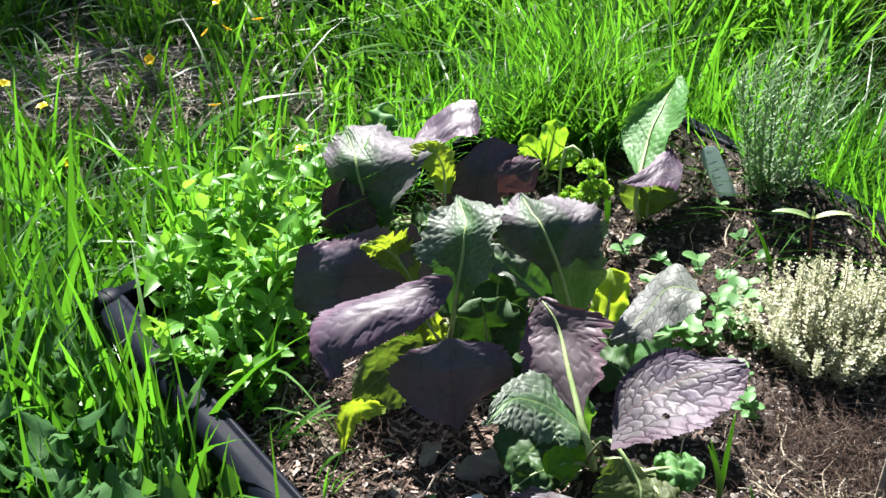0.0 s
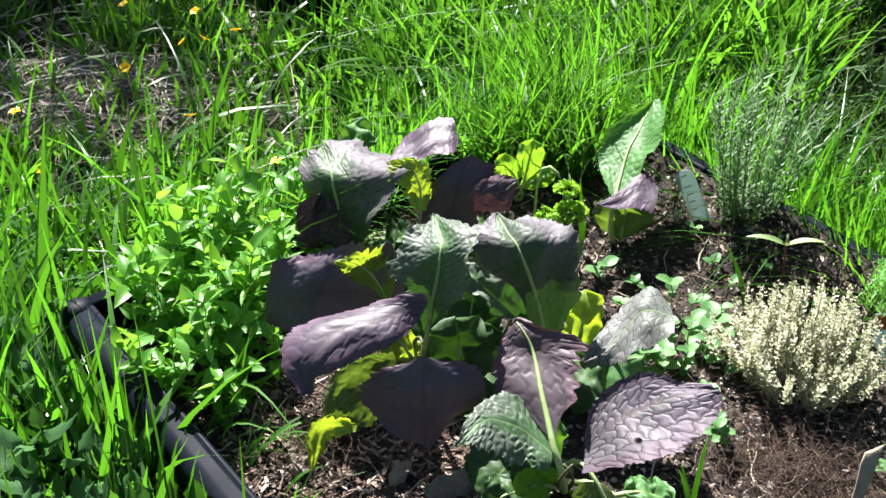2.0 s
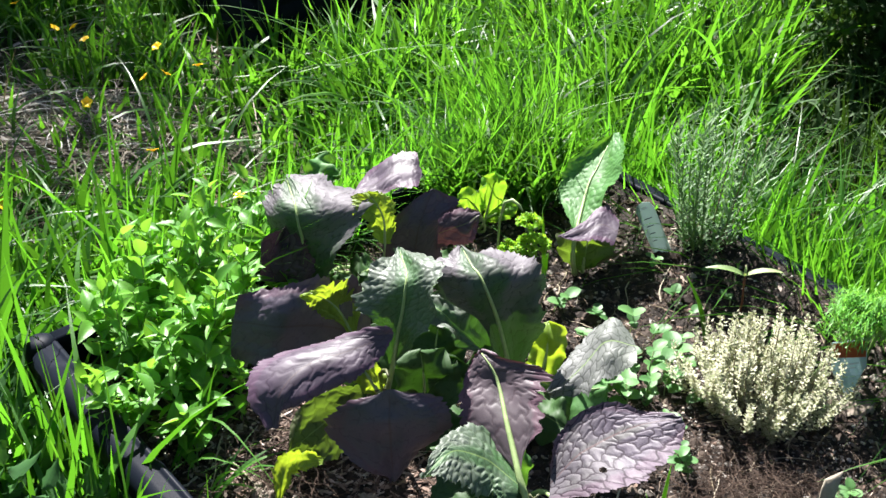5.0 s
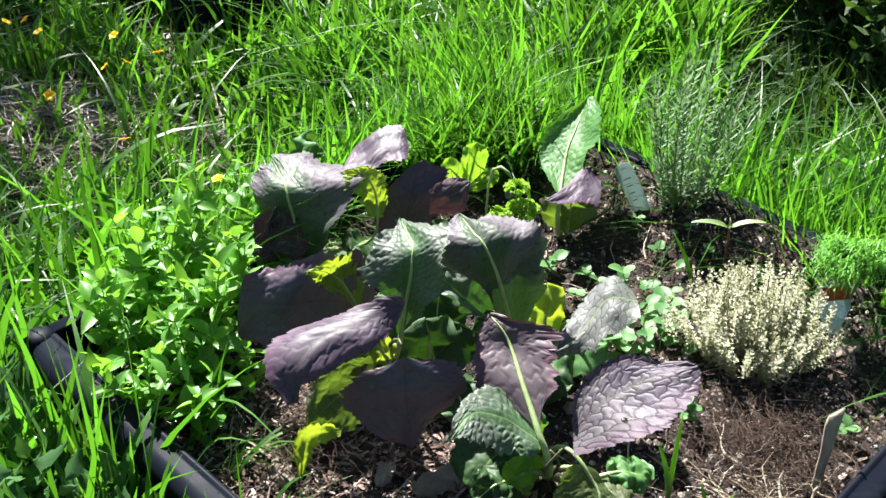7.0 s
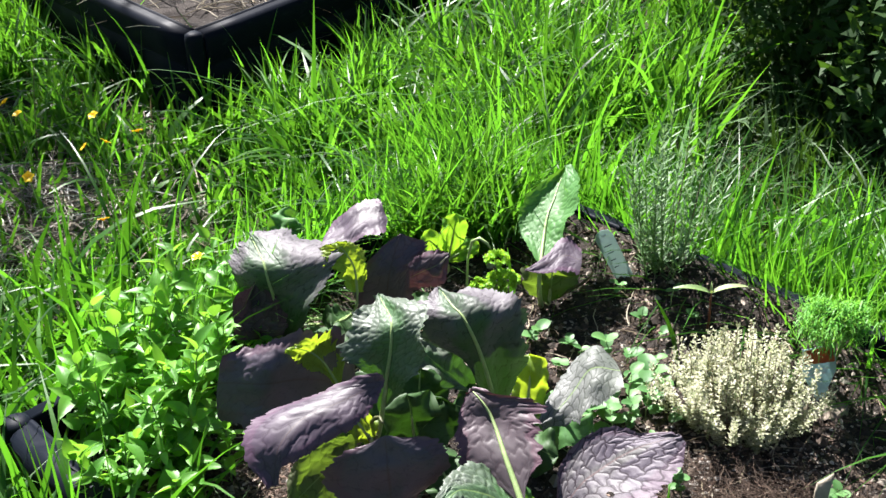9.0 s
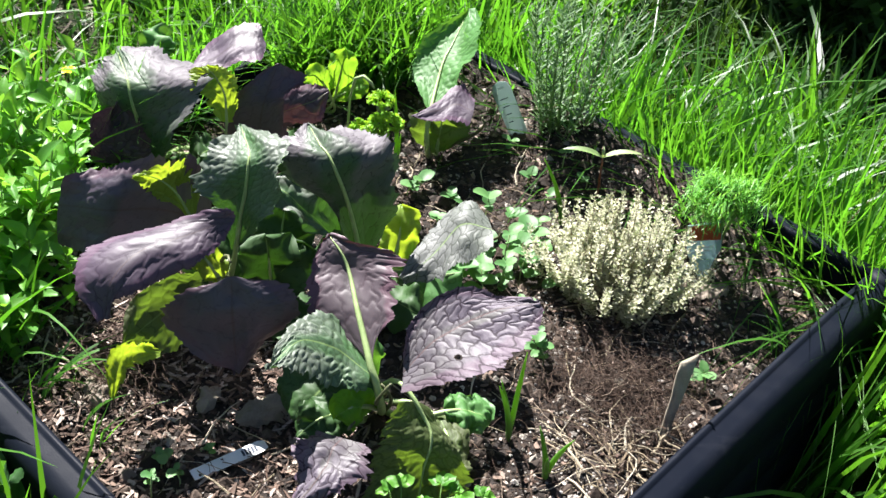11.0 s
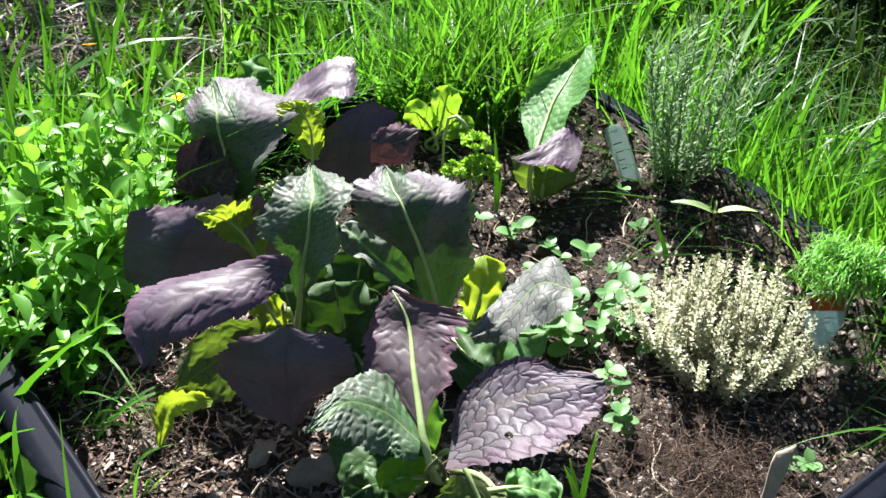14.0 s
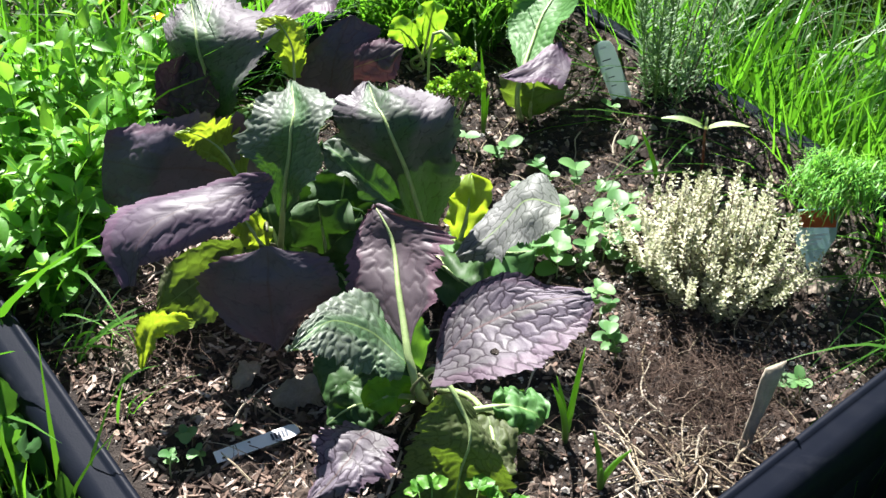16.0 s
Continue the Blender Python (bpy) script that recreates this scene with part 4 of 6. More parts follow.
mustard_leaf(mustard_d, (0.096, 1.348, 0.000), ((-0.024, 1.295, 0.020), (-0.024, 1.302, 0.060), (-0.021, 1.310, 0.090), (-0.017, 1.324, 0.110)), (0.000, -0.800, 0.500), 0.095, SHADED_GREEN, "", droop=0.3, rows=28, cols=20, seed=20)
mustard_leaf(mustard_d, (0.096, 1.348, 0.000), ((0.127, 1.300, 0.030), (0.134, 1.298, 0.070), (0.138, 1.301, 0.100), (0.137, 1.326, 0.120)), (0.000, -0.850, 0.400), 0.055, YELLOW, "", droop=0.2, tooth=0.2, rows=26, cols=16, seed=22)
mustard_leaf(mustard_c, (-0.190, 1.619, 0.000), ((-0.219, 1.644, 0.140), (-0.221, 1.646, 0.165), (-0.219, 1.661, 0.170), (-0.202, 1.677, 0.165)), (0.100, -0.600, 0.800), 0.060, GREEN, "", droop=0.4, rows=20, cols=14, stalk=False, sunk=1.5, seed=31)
mustard_leaf(mustard_c, (-0.190, 1.619, 0.000), ((-0.114, 1.584, 0.030), (-0.122, 1.539, 0.060), (-0.134, 1.516, 0.070), (-0.147, 1.500, 0.070)), (0.000, -0.600, 0.800), 0.060, SHADED_GREEN, "", droop=0.3, rows=22, cols=16, seed=32)
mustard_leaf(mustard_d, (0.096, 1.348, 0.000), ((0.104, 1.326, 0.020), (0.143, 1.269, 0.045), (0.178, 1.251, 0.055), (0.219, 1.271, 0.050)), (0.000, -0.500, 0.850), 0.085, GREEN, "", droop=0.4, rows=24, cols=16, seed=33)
mustard_leaf(mustard_d, (0.096, 1.348, 0.000), ((0.083, 1.318, 0.020), (0.068, 1.275, 0.060), (0.048, 1.260, 0.080), (0.023, 1.262, 0.090)), (0.100, -0.700, 0.600), 0.075, SHADED_GREEN, "", droop=0.3, rows=24, cols=16, seed=34)
mustard_leaf(mustard_d, (0.096, 1.348, 0.000), ((0.091, 1.302, 0.020), (0.110, 1.239, 0.040), (0.132, 1.201, 0.050), (0.160, 1.195, 0.040)), (0.000, -0.600, 0.800), 0.070, SHADED_GREEN, "", droop=0.4, rows=24, cols=16, seed=35)
mustard_leaf(mustard_b, (-0.110, 1.281, 0.000), ((-0.063, 1.264, 0.020), (-0.030, 1.244, 0.050), (-0.002, 1.244, 0.080), (0.009, 1.265, 0.100)), (-0.100, -0.700, 0.600), 0.080, SHADED_GREEN, "", droop=0.3, rows=24, cols=16, seed=36)
mustard_leaf(mustard_b, (-0.110, 1.281, 0.000), ((-0.035, 1.267, 0.010), (0.001, 1.218, 0.030), (0.012, 1.180, 0.030), (0.009, 1.151, 0.020)), (0.000, -0.600, 0.800), 0.080, SHADED_GREEN, "", droop=0.4, rows=24, cols=16, seed=37)
mustard_leaf(mustard_c, (-0.190, 1.619, 0.000), ((-0.075, 1.603, 0.020), (-0.036, 1.564, 0.050), (-0.001, 1.546, 0.060), (0.025, 1.528, 0.050)), (0.000, -0.600, 0.800), 0.075, SHADED_GREEN, "", droop=0.4, rows=24, cols=16, seed=38)
mustard_leaf(mustard_c, (-0.190, 1.619, 0.000), ((-0.207, 1.544, 0.020), (-0.170, 1.492, 0.050), (-0.146, 1.454, 0.060), (-0.132, 1.417, 0.060)), (0.000, -0.600, 0.800), 0.075, SHADED_GREEN, "", droop=0.4, rows=24, cols=16, seed=39)
mustard_leaf(mustard_a, (0.098, 1.076, 0.000), ((0.166, 1.031, 0.030), (0.185, 0.984, 0.050), (0.186, 0.951, 0.045), (0.177, 0.934, 0.020)), (0.100, -0.500, 0.850), 0.060, DULL, "", droop=0.5, blister=0.0028, tooth=0.14, rows=44, cols=28, seed=40)
mustard_leaf(mustard_e, (0.211, 1.635, 0.000), ((0.211, 1.618, 0.010), (0.211, 1.607, 0.040), (0.212, 1.600, 0.070), (0.214, 1.602, 0.095)), (0.000, -0.850, 0.400), 0.100, DULL, "", droop=0.3, rows=26, cols=18, seed=44)


# ---- herbs ----
def small_leaf(name, length, width, material, fold=0.3, arch=0.25, nu=6, nv=4, point=0.6, wave=0.0):
    """A shared mesh of one small leaf that points along x."""
    verts, faces = [], []
    for i in range(nu + 1):
        u = i / nu
        w = width / 2 * (math.sin(math.pi * min(1, u ** 0.75 * 0.97 + 0.02)) ** point)
        for j in range(nv + 1):
            v = 2 * j / nv - 1
            verts.append((u * length, v * w, fold * abs(v) * w + arch * length * (u - 1.3 * u * u) + wave * math.sin(9 * u + 2 * v) * abs(v)))
    for i in range(nu):
        for j in range(nv):
            k = i * (nv + 1) + j
            faces.append((k, k + nv + 1, k + nv + 2, k + 1))
    return mesh_of(name, verts, faces, material)


def herb_shoot(plant, foot, tip, leaf_meshes, pairs, size, stem_material, r=0.0014):
    """An upright shoot: a stem, crossed pairs of leaves and a tuft at its tip."""
    foot, tip = Vector(foot), Vector(tip)
    bend = foot.lerp(tip, 0.5) + Vector((rng.normal(0, 0.006), rng.normal(0, 0.006), 0.01))
    curve = (foot, foot.lerp(bend, 0.7), bend.lerp(tip, 0.4), tip)
    part("stem", tube(bmesh.new(), [bezier(curve, i / 6) for i in range(7)], [r * (1.2 - 0.1 * i) for i in range(7)], 5), stem_material, plant)
    turn = rng.uniform(0, 90)
    for k in range(pairs):
        u = 0.22 + 0.76 * k / max(1, pairs - 1)
        c = bezier(curve, u)
        turn += 90 + rng.normal(0, 14)
        s = size * (1.05 - 0.35 * abs(u - 0.6)) * rng.uniform(0.7, 1.25)
        for side in (0, 180):
            m = pose(c.x, c.y, c.z, 0, 0, turn + side) @ pose(0, 0, 0, rng.normal(0, 26), -rng.uniform(-15, 60) * (0.6 + 0.7 * u), 0) @ Matrix.Diagonal((s, s, s, 1))
            piece("leaf", leaf_meshes[int(rng.integers(len(leaf_meshes)))], plant, m)


oregano_leaves = [small_leaf("leaf", 0.034, 0.015, OREGANO, point=0.95), small_leaf("leaf", 0.029, 0.012, OREGANO, 0.5, 0.1, point=0.9), small_leaf("leaf", 0.040, 0.019, OREGANO, 0.35, 0.35, point=0.95)]
for k, (x, y, h, n) in enumerate(((-0.45, 1.42, 0.17, 6), (-0.36, 1.54, 0.17, 6), (-0.38, 1.40, 0.17, 6), (-0.30, 1.50, 0.15, 5), (-0.40, 1.28, 0.14, 6), (-0.32, 1.36, 0.15, 6), (-0.33, 1.24, 0.11, 5), (-0.46, 1.32, 0.13, 5), (-0.29, 1.62, 0.13, 4), (-0.24, 1.42, 0.09, 3), (-0.42, 1.48, 0.16, 6), (-0.35, 1.45, 0.17, 6), (-0.41, 1.35, 0.16, 6), (-0.36, 1.30, 0.13, 6), (-0.42, 1.22, 0.11, 5), (-0.34, 1.18, 0.07, 4), (-0.48, 1.38, 0.15, 5))):
    plant = thing("oregano_plant", (x, y, 0), "bushy fresh green oregano plant in sun", "herb", "oregano plants in the bed corner")
    for _ in range(n):
        fx, fy = x + rng.normal(0, 0.022), y + rng.normal(0, 0.022)
        herb_shoot(plant, (fx, fy, soil_height(fx, fy) - 0.01), (fx + rng.normal(0, 0.03), fy + rng.normal(0, 0.03), h * rng.uniform(0.5, 1.2)), oregano_leaves, 7, 1.12, STEM)

# rosemary
rosemary = thing("rosemary_bush", (0.41, 1.655, 0), "upright grey-green rosemary bush at the bed edge", "herb")
nv, nf = [], []
for k in range(21):
    a = rng.uniform(0, 6.283)
    d = 0.072 * math.sqrt(rng.uniform(0, 1))
    h = rng.uniform(0.22, 0.41) * (1.0 - 0.25 * d / 0.074)
    foot = Vector((0.41 + 0.25 * d * math.cos(a), 1.655 + 0.25 * d * math.sin(a), -0.01))
    tip = Vector((0.41 + 1.1 * d * math.cos(a) + rng.normal(0, 0.02), 1.655 + 1.1 * d * math.sin(a) + rng.normal(0, 0.02), h))
    curve = (foot, foot + Vector((0.5 * d * math.cos(a), 0.5 * d * math.sin(a), 0.3 * h)), tip - Vector((0, 0, 0.35 * h)), tip)
    part("stem", tube(bmesh.new(), [bezier(curve, i / 7) for i in range(8)], [0.0017 - 0.00017 * i for i in range(8)], 5), STEM if k % 6 else BARK, rosemary)
    count = int(h * 290)
    for i in range(count):
        u = 0.12 + 0.88 * i / count
        c = bezier(curve, u)
        b, el = 2.4 * i + rng.normal(0, 0.3), rng.uniform(0.35, 1.0) + 0.4 * (u > 0.93)
        l = rng.uniform(0.016, 0.030) * (1.0 if u < 0.9 else 0.75)
        w = 0.0017
        dirn = Vector((math.cos(b) * math.cos(el), math.sin(b) * math.cos(el), math.sin(el)))
        s = Vector((-math.sin(b), math.cos(b), 0))
        q = len(nv)
        up = s.cross(dirn) * w * 0.5
        nv += [c - s * w * 0.5, c + s * w * 0.5, c + dirn * l * 0.55 + s * w + up, c + dirn * l * 0.55 - s * w + up, c + dirn * l]
        nf += [(q, q + 1, q + 2, q + 3), (q + 3, q + 2, q + 4)]
me = mesh_of("needles", [v - Vector((0.41, 1.655, 0)) for v in nv], nf, ROSEMARY)
tagged(piece("needles", me, rosemary, Matrix.Translation(HOME[rosemary.name]), "narrow grey-green needles"), kind="stuff")

# thyme
TH = Vector((0.435, 1.285, 0))
thyme = thing("thyme_bush", TH, "low pale cream-variegated thyme bush on bare soil", "herb")
nv, nf = [], []
for k in range(150):
    a, d = 2.4 * k + rng.normal(0, 0.3), math.sqrt((k + 0.5) / 150)
    h = (0.150 - 0.065 * d * d) * rng.uniform(0.50, 1.15)
    foot = TH + Vector((0.045 * d * math.cos(a), 0.04 * d * math.sin(a), -0.005))
    out = rng.uniform(0.075, 0.138) * d
    tip = TH + Vector((out * math.cos(a), 0.92 * out * math.sin(a), h))
    curve = (foot, foot.lerp(tip, 0.35) + Vector((0.02 * d * math.cos(a), 0.02 * d * math.sin(a), -0.012)), foot.lerp(tip, 0.75) + Vector((0.01 * math.cos(a), 0.01 * math.sin(a), -0.01)), tip)
    if k < 70:
        part("stem", tube(bmesh.new(), [bezier(curve, i / 4) for i in range(5)], [0.0012, 0.0011, 0.001, 0.0008, 0.0005], 4), BARK, thyme)
    tiers = int(13 + 60 * h)
    for i in range(tiers):
        u = 0.28 + 0.72 * (i / (tiers - 1)) ** 0.85
        c0 = bezier(curve, u)
        for j in range(6):
            c = c0 + Vector(rng.normal(0, 0.0022, 3))
            b, el = 6.283 * j / 6 + 0.7 * i + rng.normal(0, 0.25), rng.uniform(0.0, 0.75) + 0.5 * (u > 0.96)
            l, w = rng.uniform(0.0045, 0.0085) * (1.0 if u < 0.9 else 0.75), rng.uniform(0.0012, 0.0021)
            dirn = Vector((math.cos(b) * math.cos(el), math.sin(b) * math.cos(el), math.sin(el)))
            s = Vector((-math.sin(b), math.cos(b), 0))
            q = len(nv)
            up = s.cross(dirn) * 0.0007
            nv += [c, c + dirn * l * 0.5 + s * w + up, c + dirn * l, c + dirn * l * 0.5 - s * w + up]
            nf.append((q, q + 1, q + 2, q + 3))
me = mesh_of("leaves", [v - TH for v in nv], nf, THYME)
tagged(piece("leaves", me, thyme, Matrix.Translation(TH), "tiny cream-edged leaves"), kind="stuff")

# fennel
FN = Vector((0.60, 1.365, 0))
fennel = thing("fennel_plant", FN, "small feathery bright green fennel plant", "herb")
nv, nf = [], []
for k in range(9):
    a, d = 2.4 * k, 0.058 * math.sqrt((k + 0.3) / 9)
    tip = FN + Vector((-0.030 + d * math.cos(a), -0.035 + 0.8 * d * math.sin(a), 0.162 - 0.35 * d + rng.normal(0, 0.004)))
    curve = (FN + Vector((0, 0, -0.01)), FN + Vector((0.0, 0.0, 0.06)), FN.lerp(tip, 0.6) + Vector((0, 0, 0.05)), tip)
    part("stem", tube(bmesh.new(), [bezier(curve, i / 5) for i in range(6)], [0.0022, 0.002, 0.0017, 0.0013, 0.001, 0.0007], 5), STEM, fennel)
    for i in range(430):
        u = rng.uniform(0.75, 1.0)
        c = bezier(curve, u) + Vector(rng.normal(0, 0.010, 3))
        dirn = Vector((rng.normal(0, 1), rng.normal(0, 1), rng.normal(0.25, 0.7))).normalized()
        l = rng.uniform(0.008, 0.024)
        s = dirn.cross(Vector((0.3, 0.5, 0.8))).normalized() * 0.0008
        mid, end = c + dirn * l * 0.55, c + dirn * l - Vector((0, 0, l * 0.22))
        q = len(nv)
        nv += [c - s, c + s, mid + s, mid - s, end]
        nf += [(q, q + 1, q + 2, q + 3), (q + 3, q + 2, q + 4)]
me = mesh_of("fronds", [v - FN for v in nv], nf, FENNEL)
tagged(piece("fronds", me, fennel, Matrix.Translation(FN), "thread-fine fronds"), kind="stuff")

# curly parsley
PS = Vector((0.10, 1.565, 0))
parsley = thing("parsley_plant", PS, "small bright curly parsley in backlight", "herb")
curly = [small_leaf("leaflet", 0.0095, 0.009, PARSLEY, 0.9, 0.5, 6, 6, 0.4, 0.0028), small_leaf("leaflet", 0.008, 0.008, PARSLEY, -0.7, 0.3, 6, 6, 0.4, 0.003)]
for hx, hy, hz, r, n in ((0.120, 1.500, 0.130, 0.022, 120), (0.112, 1.515, 0.162, 0.014, 60), (0.083, 1.505, 0.120, 0.012, 36), (0.07, 1.53, 0.06, 0.012, 6)):
    head = Vector((hx, hy, hz))
    curve = (PS, PS + Vector((0, 0, 0.04)), head - Vector((0, 0, 0.05)), head)
    part("stem", tube(bmesh.new(), [bezier(curve, i / 5) for i in range(6)], [0.0022, 0.002, 0.0018, 0.0016, 0.0014, 0.001], 5), STEM, parsley)
    for i in range(n):
        dirn = Vector((rng.normal(0, 1), rng.normal(0, 1), abs(rng.normal(0.2, 0.6))))
        dirn.normalize()
        c = head + Vector((dirn.x * r, dirn.y * r, dirn.z * r * 0.55)) * rng.uniform(0.75, 1.0)
        piece("leaflet", curly[i % 2], parsley, Matrix.Translation(c) @ dirn.to_track_quat("X", "Z").to_matrix().to_4x4() @ pose(0, 0, 0, rng.uniform(-60, 60), rng.uniform(-40, 40), 0))

# bright leafy plant behind the mustards
chard = thing("leafy_plant", (0.03, 1.745, 0), "young bright green leafy plant in backlight", "plant")
LIME = leaf_material("lime_leaf", (0.10, 0.26, 0.02), (0.10, 0.24, 0.02), (0.07, 0.18, 0.02), (0.34, 0.62, 0.03), 0.40, net=0.25)
mustard_leaf(chard, (0.03, 1.745, 0), ((0.039, 1.687, 0.070), (0.030, 1.686, 0.090), (0.019, 1.659, 0.120), (0.001, 1.656, 0.125)), (0, -0.8, 0.5), 0.040, LIME, "", 0.002, droop=0.3, ripple=0.005, blister=0.001, seed=61, rows=22, cols=14)
mustard_leaf(chard, (0.03, 1.745, 0), ((0.051, 1.696, 0.070), (0.055, 1.689, 0.100), (0.060, 1.671, 0.135), (0.062, 1.686, 0.150)), (0, -0.8, 0.5), 0.046, LIME, "", 0.002, droop=0.3, ripple=0.005, blister=0.001, seed=62, rows=22, cols=14)
mustard_leaf(chard, (0.03, 1.745, 0), ((0.046, 1.704, 0.050), (0.068, 1.691, 0.070), (0.085, 1.693, 0.080), (0.102, 1.699, 0.080)), (0, -0.8, 0.5), 0.034, LIME, "", 0.002, droop=0.3, ripple=0.005, blister=0.001, seed=63, rows=22, cols=14)

# bent stalk
stalk = thing("bent_stalk", (0.07, 1.55, 0), "pale bent flower stalk drooping at its tip", "plant")
part("stem", tube(bmesh.new(), [(0.07, 1.55, -0.01), (0.066, 1.54, 0.08), (0.068, 1.525, 0.16), (0.074, 1.512, 0.20), (0.085, 1.506, 0.208), (0.096, 1.502, 0.20), (0.101, 1.50, 0.192)], [0.0022, 0.002, 0.002, 0.0022, 0.0026, 0.0024, 0.0012], 6), PALE_STEM, stalk)


# ---- seedlings ----
round_leaf = [small_leaf("leaf", 0.020, 0.019, SPROUT, 0.15, 0.12, 6, 4, 0.35), small_leaf("leaf", 0.025, 0.021, SPROUT, 0.25, 0.2, 6, 4, 0.4), small_leaf("leaf", 0.017, 0.013, SPROUT, 0.3, 0.1, 6, 4, 0.4)]


def seedling(x, y, h, n, size=1.0, label="small round-leaved green seedling in soil", group="seedlings in the bed"):
    z = soil_height(x, y)
    sd = thing("seedling", (x, y, z), label, "seedling", group)
    top = Vector((x + rng.normal(0, 0.006), y + rng.normal(0, 0.006), z + h))
    part("stem", tube(bmesh.new(), [(x, y, z - 0.01), (x, y, z + h * 0.5), top], [0.0011, 0.001, 0.0009], 5), PALE_STEM, sd)
    a = rng.uniform(0, 360)
    for k in range(n):
        low = h * 0.25 * (k // 2)
        s = 0.8 * size * rng.uniform(0.7, 1.25)
        piece("leaf", round_leaf[int(rng.integers(3))], sd, pose(top.x, top.y, top.z - low, 0, 0, a + 180 * (k % 2) + 75 * (k // 2) + rng.normal(0, 15)) @ pose(0, 0, 0, 0, rng.uniform(-35, 5), 0) @ Matrix.Diagonal((s, s, s, 1)))


bushy = lambda x, y: 1 if y > 1.40 or x > 0.4 else 2
for x, y, h, n, s in ((0.274, 1.457, 0.055, 4, 1.0), (0.326, 1.39, 0.03, 4, 1.1), (0.309, 1.45, 0.02, 3, 1.0), (0.345, 1.43, 0.025, 4, 0.9), (0.405, 1.569, 0.03, 2, 1.0), (0.437, 1.526, 0.02, 3, 0.8), (0.16, 1.509, 0.02, 4, 1.0), (0.183, 1.545, 0.02, 3, 1.0),
                      (0.215, 1.50, 0.02, 4, 1.0), (0.24, 1.47, 0.02, 3, 0.9), (0.127, 1.532, 0.02, 2, 1.0), (0.35, 1.55, 0.02, 3, 1.1), (0.37, 1.50, 0.02, 2, 0.9), (0.23, 1.33, 0.045, 5, 1.0), (0.262, 1.345, 0.05, 5, 1.0), (0.291, 1.352, 0.045, 5, 0.9),
                      (0.212, 1.30, 0.03, 4, 1.0), (0.28, 1.30, 0.035, 5, 0.9), (0.31, 1.32, 0.04, 4, 0.8), (0.25, 1.27, 0.03, 4, 1.1), (0.526, 1.109, 0.025, 3, 1.1), (0.335, 1.345, 0.03, 4, 1.0), (0.36, 1.30, 0.02, 3, 0.8), (0.20, 1.44, 0.02, 4, 0.9), (0.34, 1.62, 0.02, 3, 0.9)):
    seedling(x, y, h * (1.0 + 0.3 * (bushy(x, y) - 1)), n + 3 * (bushy(x, y) - 1), s * (0.9 + 0.2 * bushy(x, y)))
for x, y, h, n, s in ((0.305, 1.165, 0.05, 6, 0.95), (0.318, 1.14, 0.035, 5, 0.9), (0.30, 1.19, 0.045, 5, 0.9), (0.285, 1.215, 0.04, 5, 1.0)):
    seedling(x, y, h, n, s, "leafy green weed seedling beside the mustard", "weeds in the bed")
for x, y, h, n, s in ((-0.144, 0.972, 0.03, 5, 0.8), (-0.15, 0.93, 0.03, 5, 0.7), (-0.12, 0.945, 0.02, 4, 0.8), (-0.10, 0.985, 0.02, 4, 0.7)):
    seedling(x, y, h, n, s, "small ragged green weed near the plastic edge", "weeds in the bed")

lobed = [small_leaf("leaflet", 0.019, 0.014, OREGANO, 0.3, 0.2, 6, 4, 0.5, 0.002), small_leaf("leaflet", 0.015, 0.012, OREGANO, 0.5, 0.1, 6, 4, 0.5, 0.002)]
for cx, cy in ((0.165, 0.885), (0.125, 0.875), (0.195, 0.86), (0.10, 0.84), (0.15, 0.83)):
    sd = thing("celery_seedling", (cx, cy, 0), "bright lobed-leaf celery seedling in sun", "seedling", "celery seedlings in the bed")
    for k in range(5):
        a = rng.uniform(0, 6.283)
        top = Vector((cx + 0.028 * math.cos(a), cy + 0.028 * math.sin(a), rng.uniform(0.02, 0.055)))
        part("stem", tube(bmesh.new(), [(cx, cy, -0.01), (cx + 0.010 * math.cos(a), cy + 0.010 * math.sin(a), 0.02), top], [0.0012, 0.001, 0.0008], 5), STEM, sd)
        for j in (-55, 0, 55):
            piece("leaflet", lobed[k % 2], sd, pose(top.x, top.y, top.z, 0, 0, math.degrees(a) + j) @ pose(0, 0, 0, rng.normal(0, 10), rng.uniform(-20, 12), 0))


def onion(x, y, tips):
    z = soil_height(x, y)
    on = thing("onion_seedling", (x, y, z), "young onion with slim upright green blades", "seedling", "onion seedlings in the bed")
    for tx, ty, tz in tips:
        curve = ((x, y, z - 0.01), (x, y, z + 0.4 * tz), (x + 0.6 * (tx - x), y + 0.6 * (ty - y), z + 0.75 * tz), (tx, ty, z + tz))
        part("blade", tube(bmesh.new(), [bezier(curve, i / 7) for i in range(8)], [0.0028, 0.0034, 0.0036, 0.0034, 0.003, 0.0024, 0.0015, 0.0004], 7), ONION, on)


onion(0.26, 1.018, ((0.268, 1.03, 0.135), (0.236, 1.005, 0.105), (0.243, 1.03, 0.09)))
onion(0.295, 0.953, ((0.281, 0.965, 0.075), (0.318, 0.945, 0.075), (0.29, 0.94, 0.05)))
onion(0.389, 1.455, ((0.352, 1.475, 0.105), (0.372, 1.468, 0.06)))
onion(0.145, 1.584, ((0.135, 1.57, 0.15), (0.15, 1.59, 0.06)))
onion(0.19, 0.985, ((0.20, 0.97, 0.03), (0.18, 0.97, 0.03)))

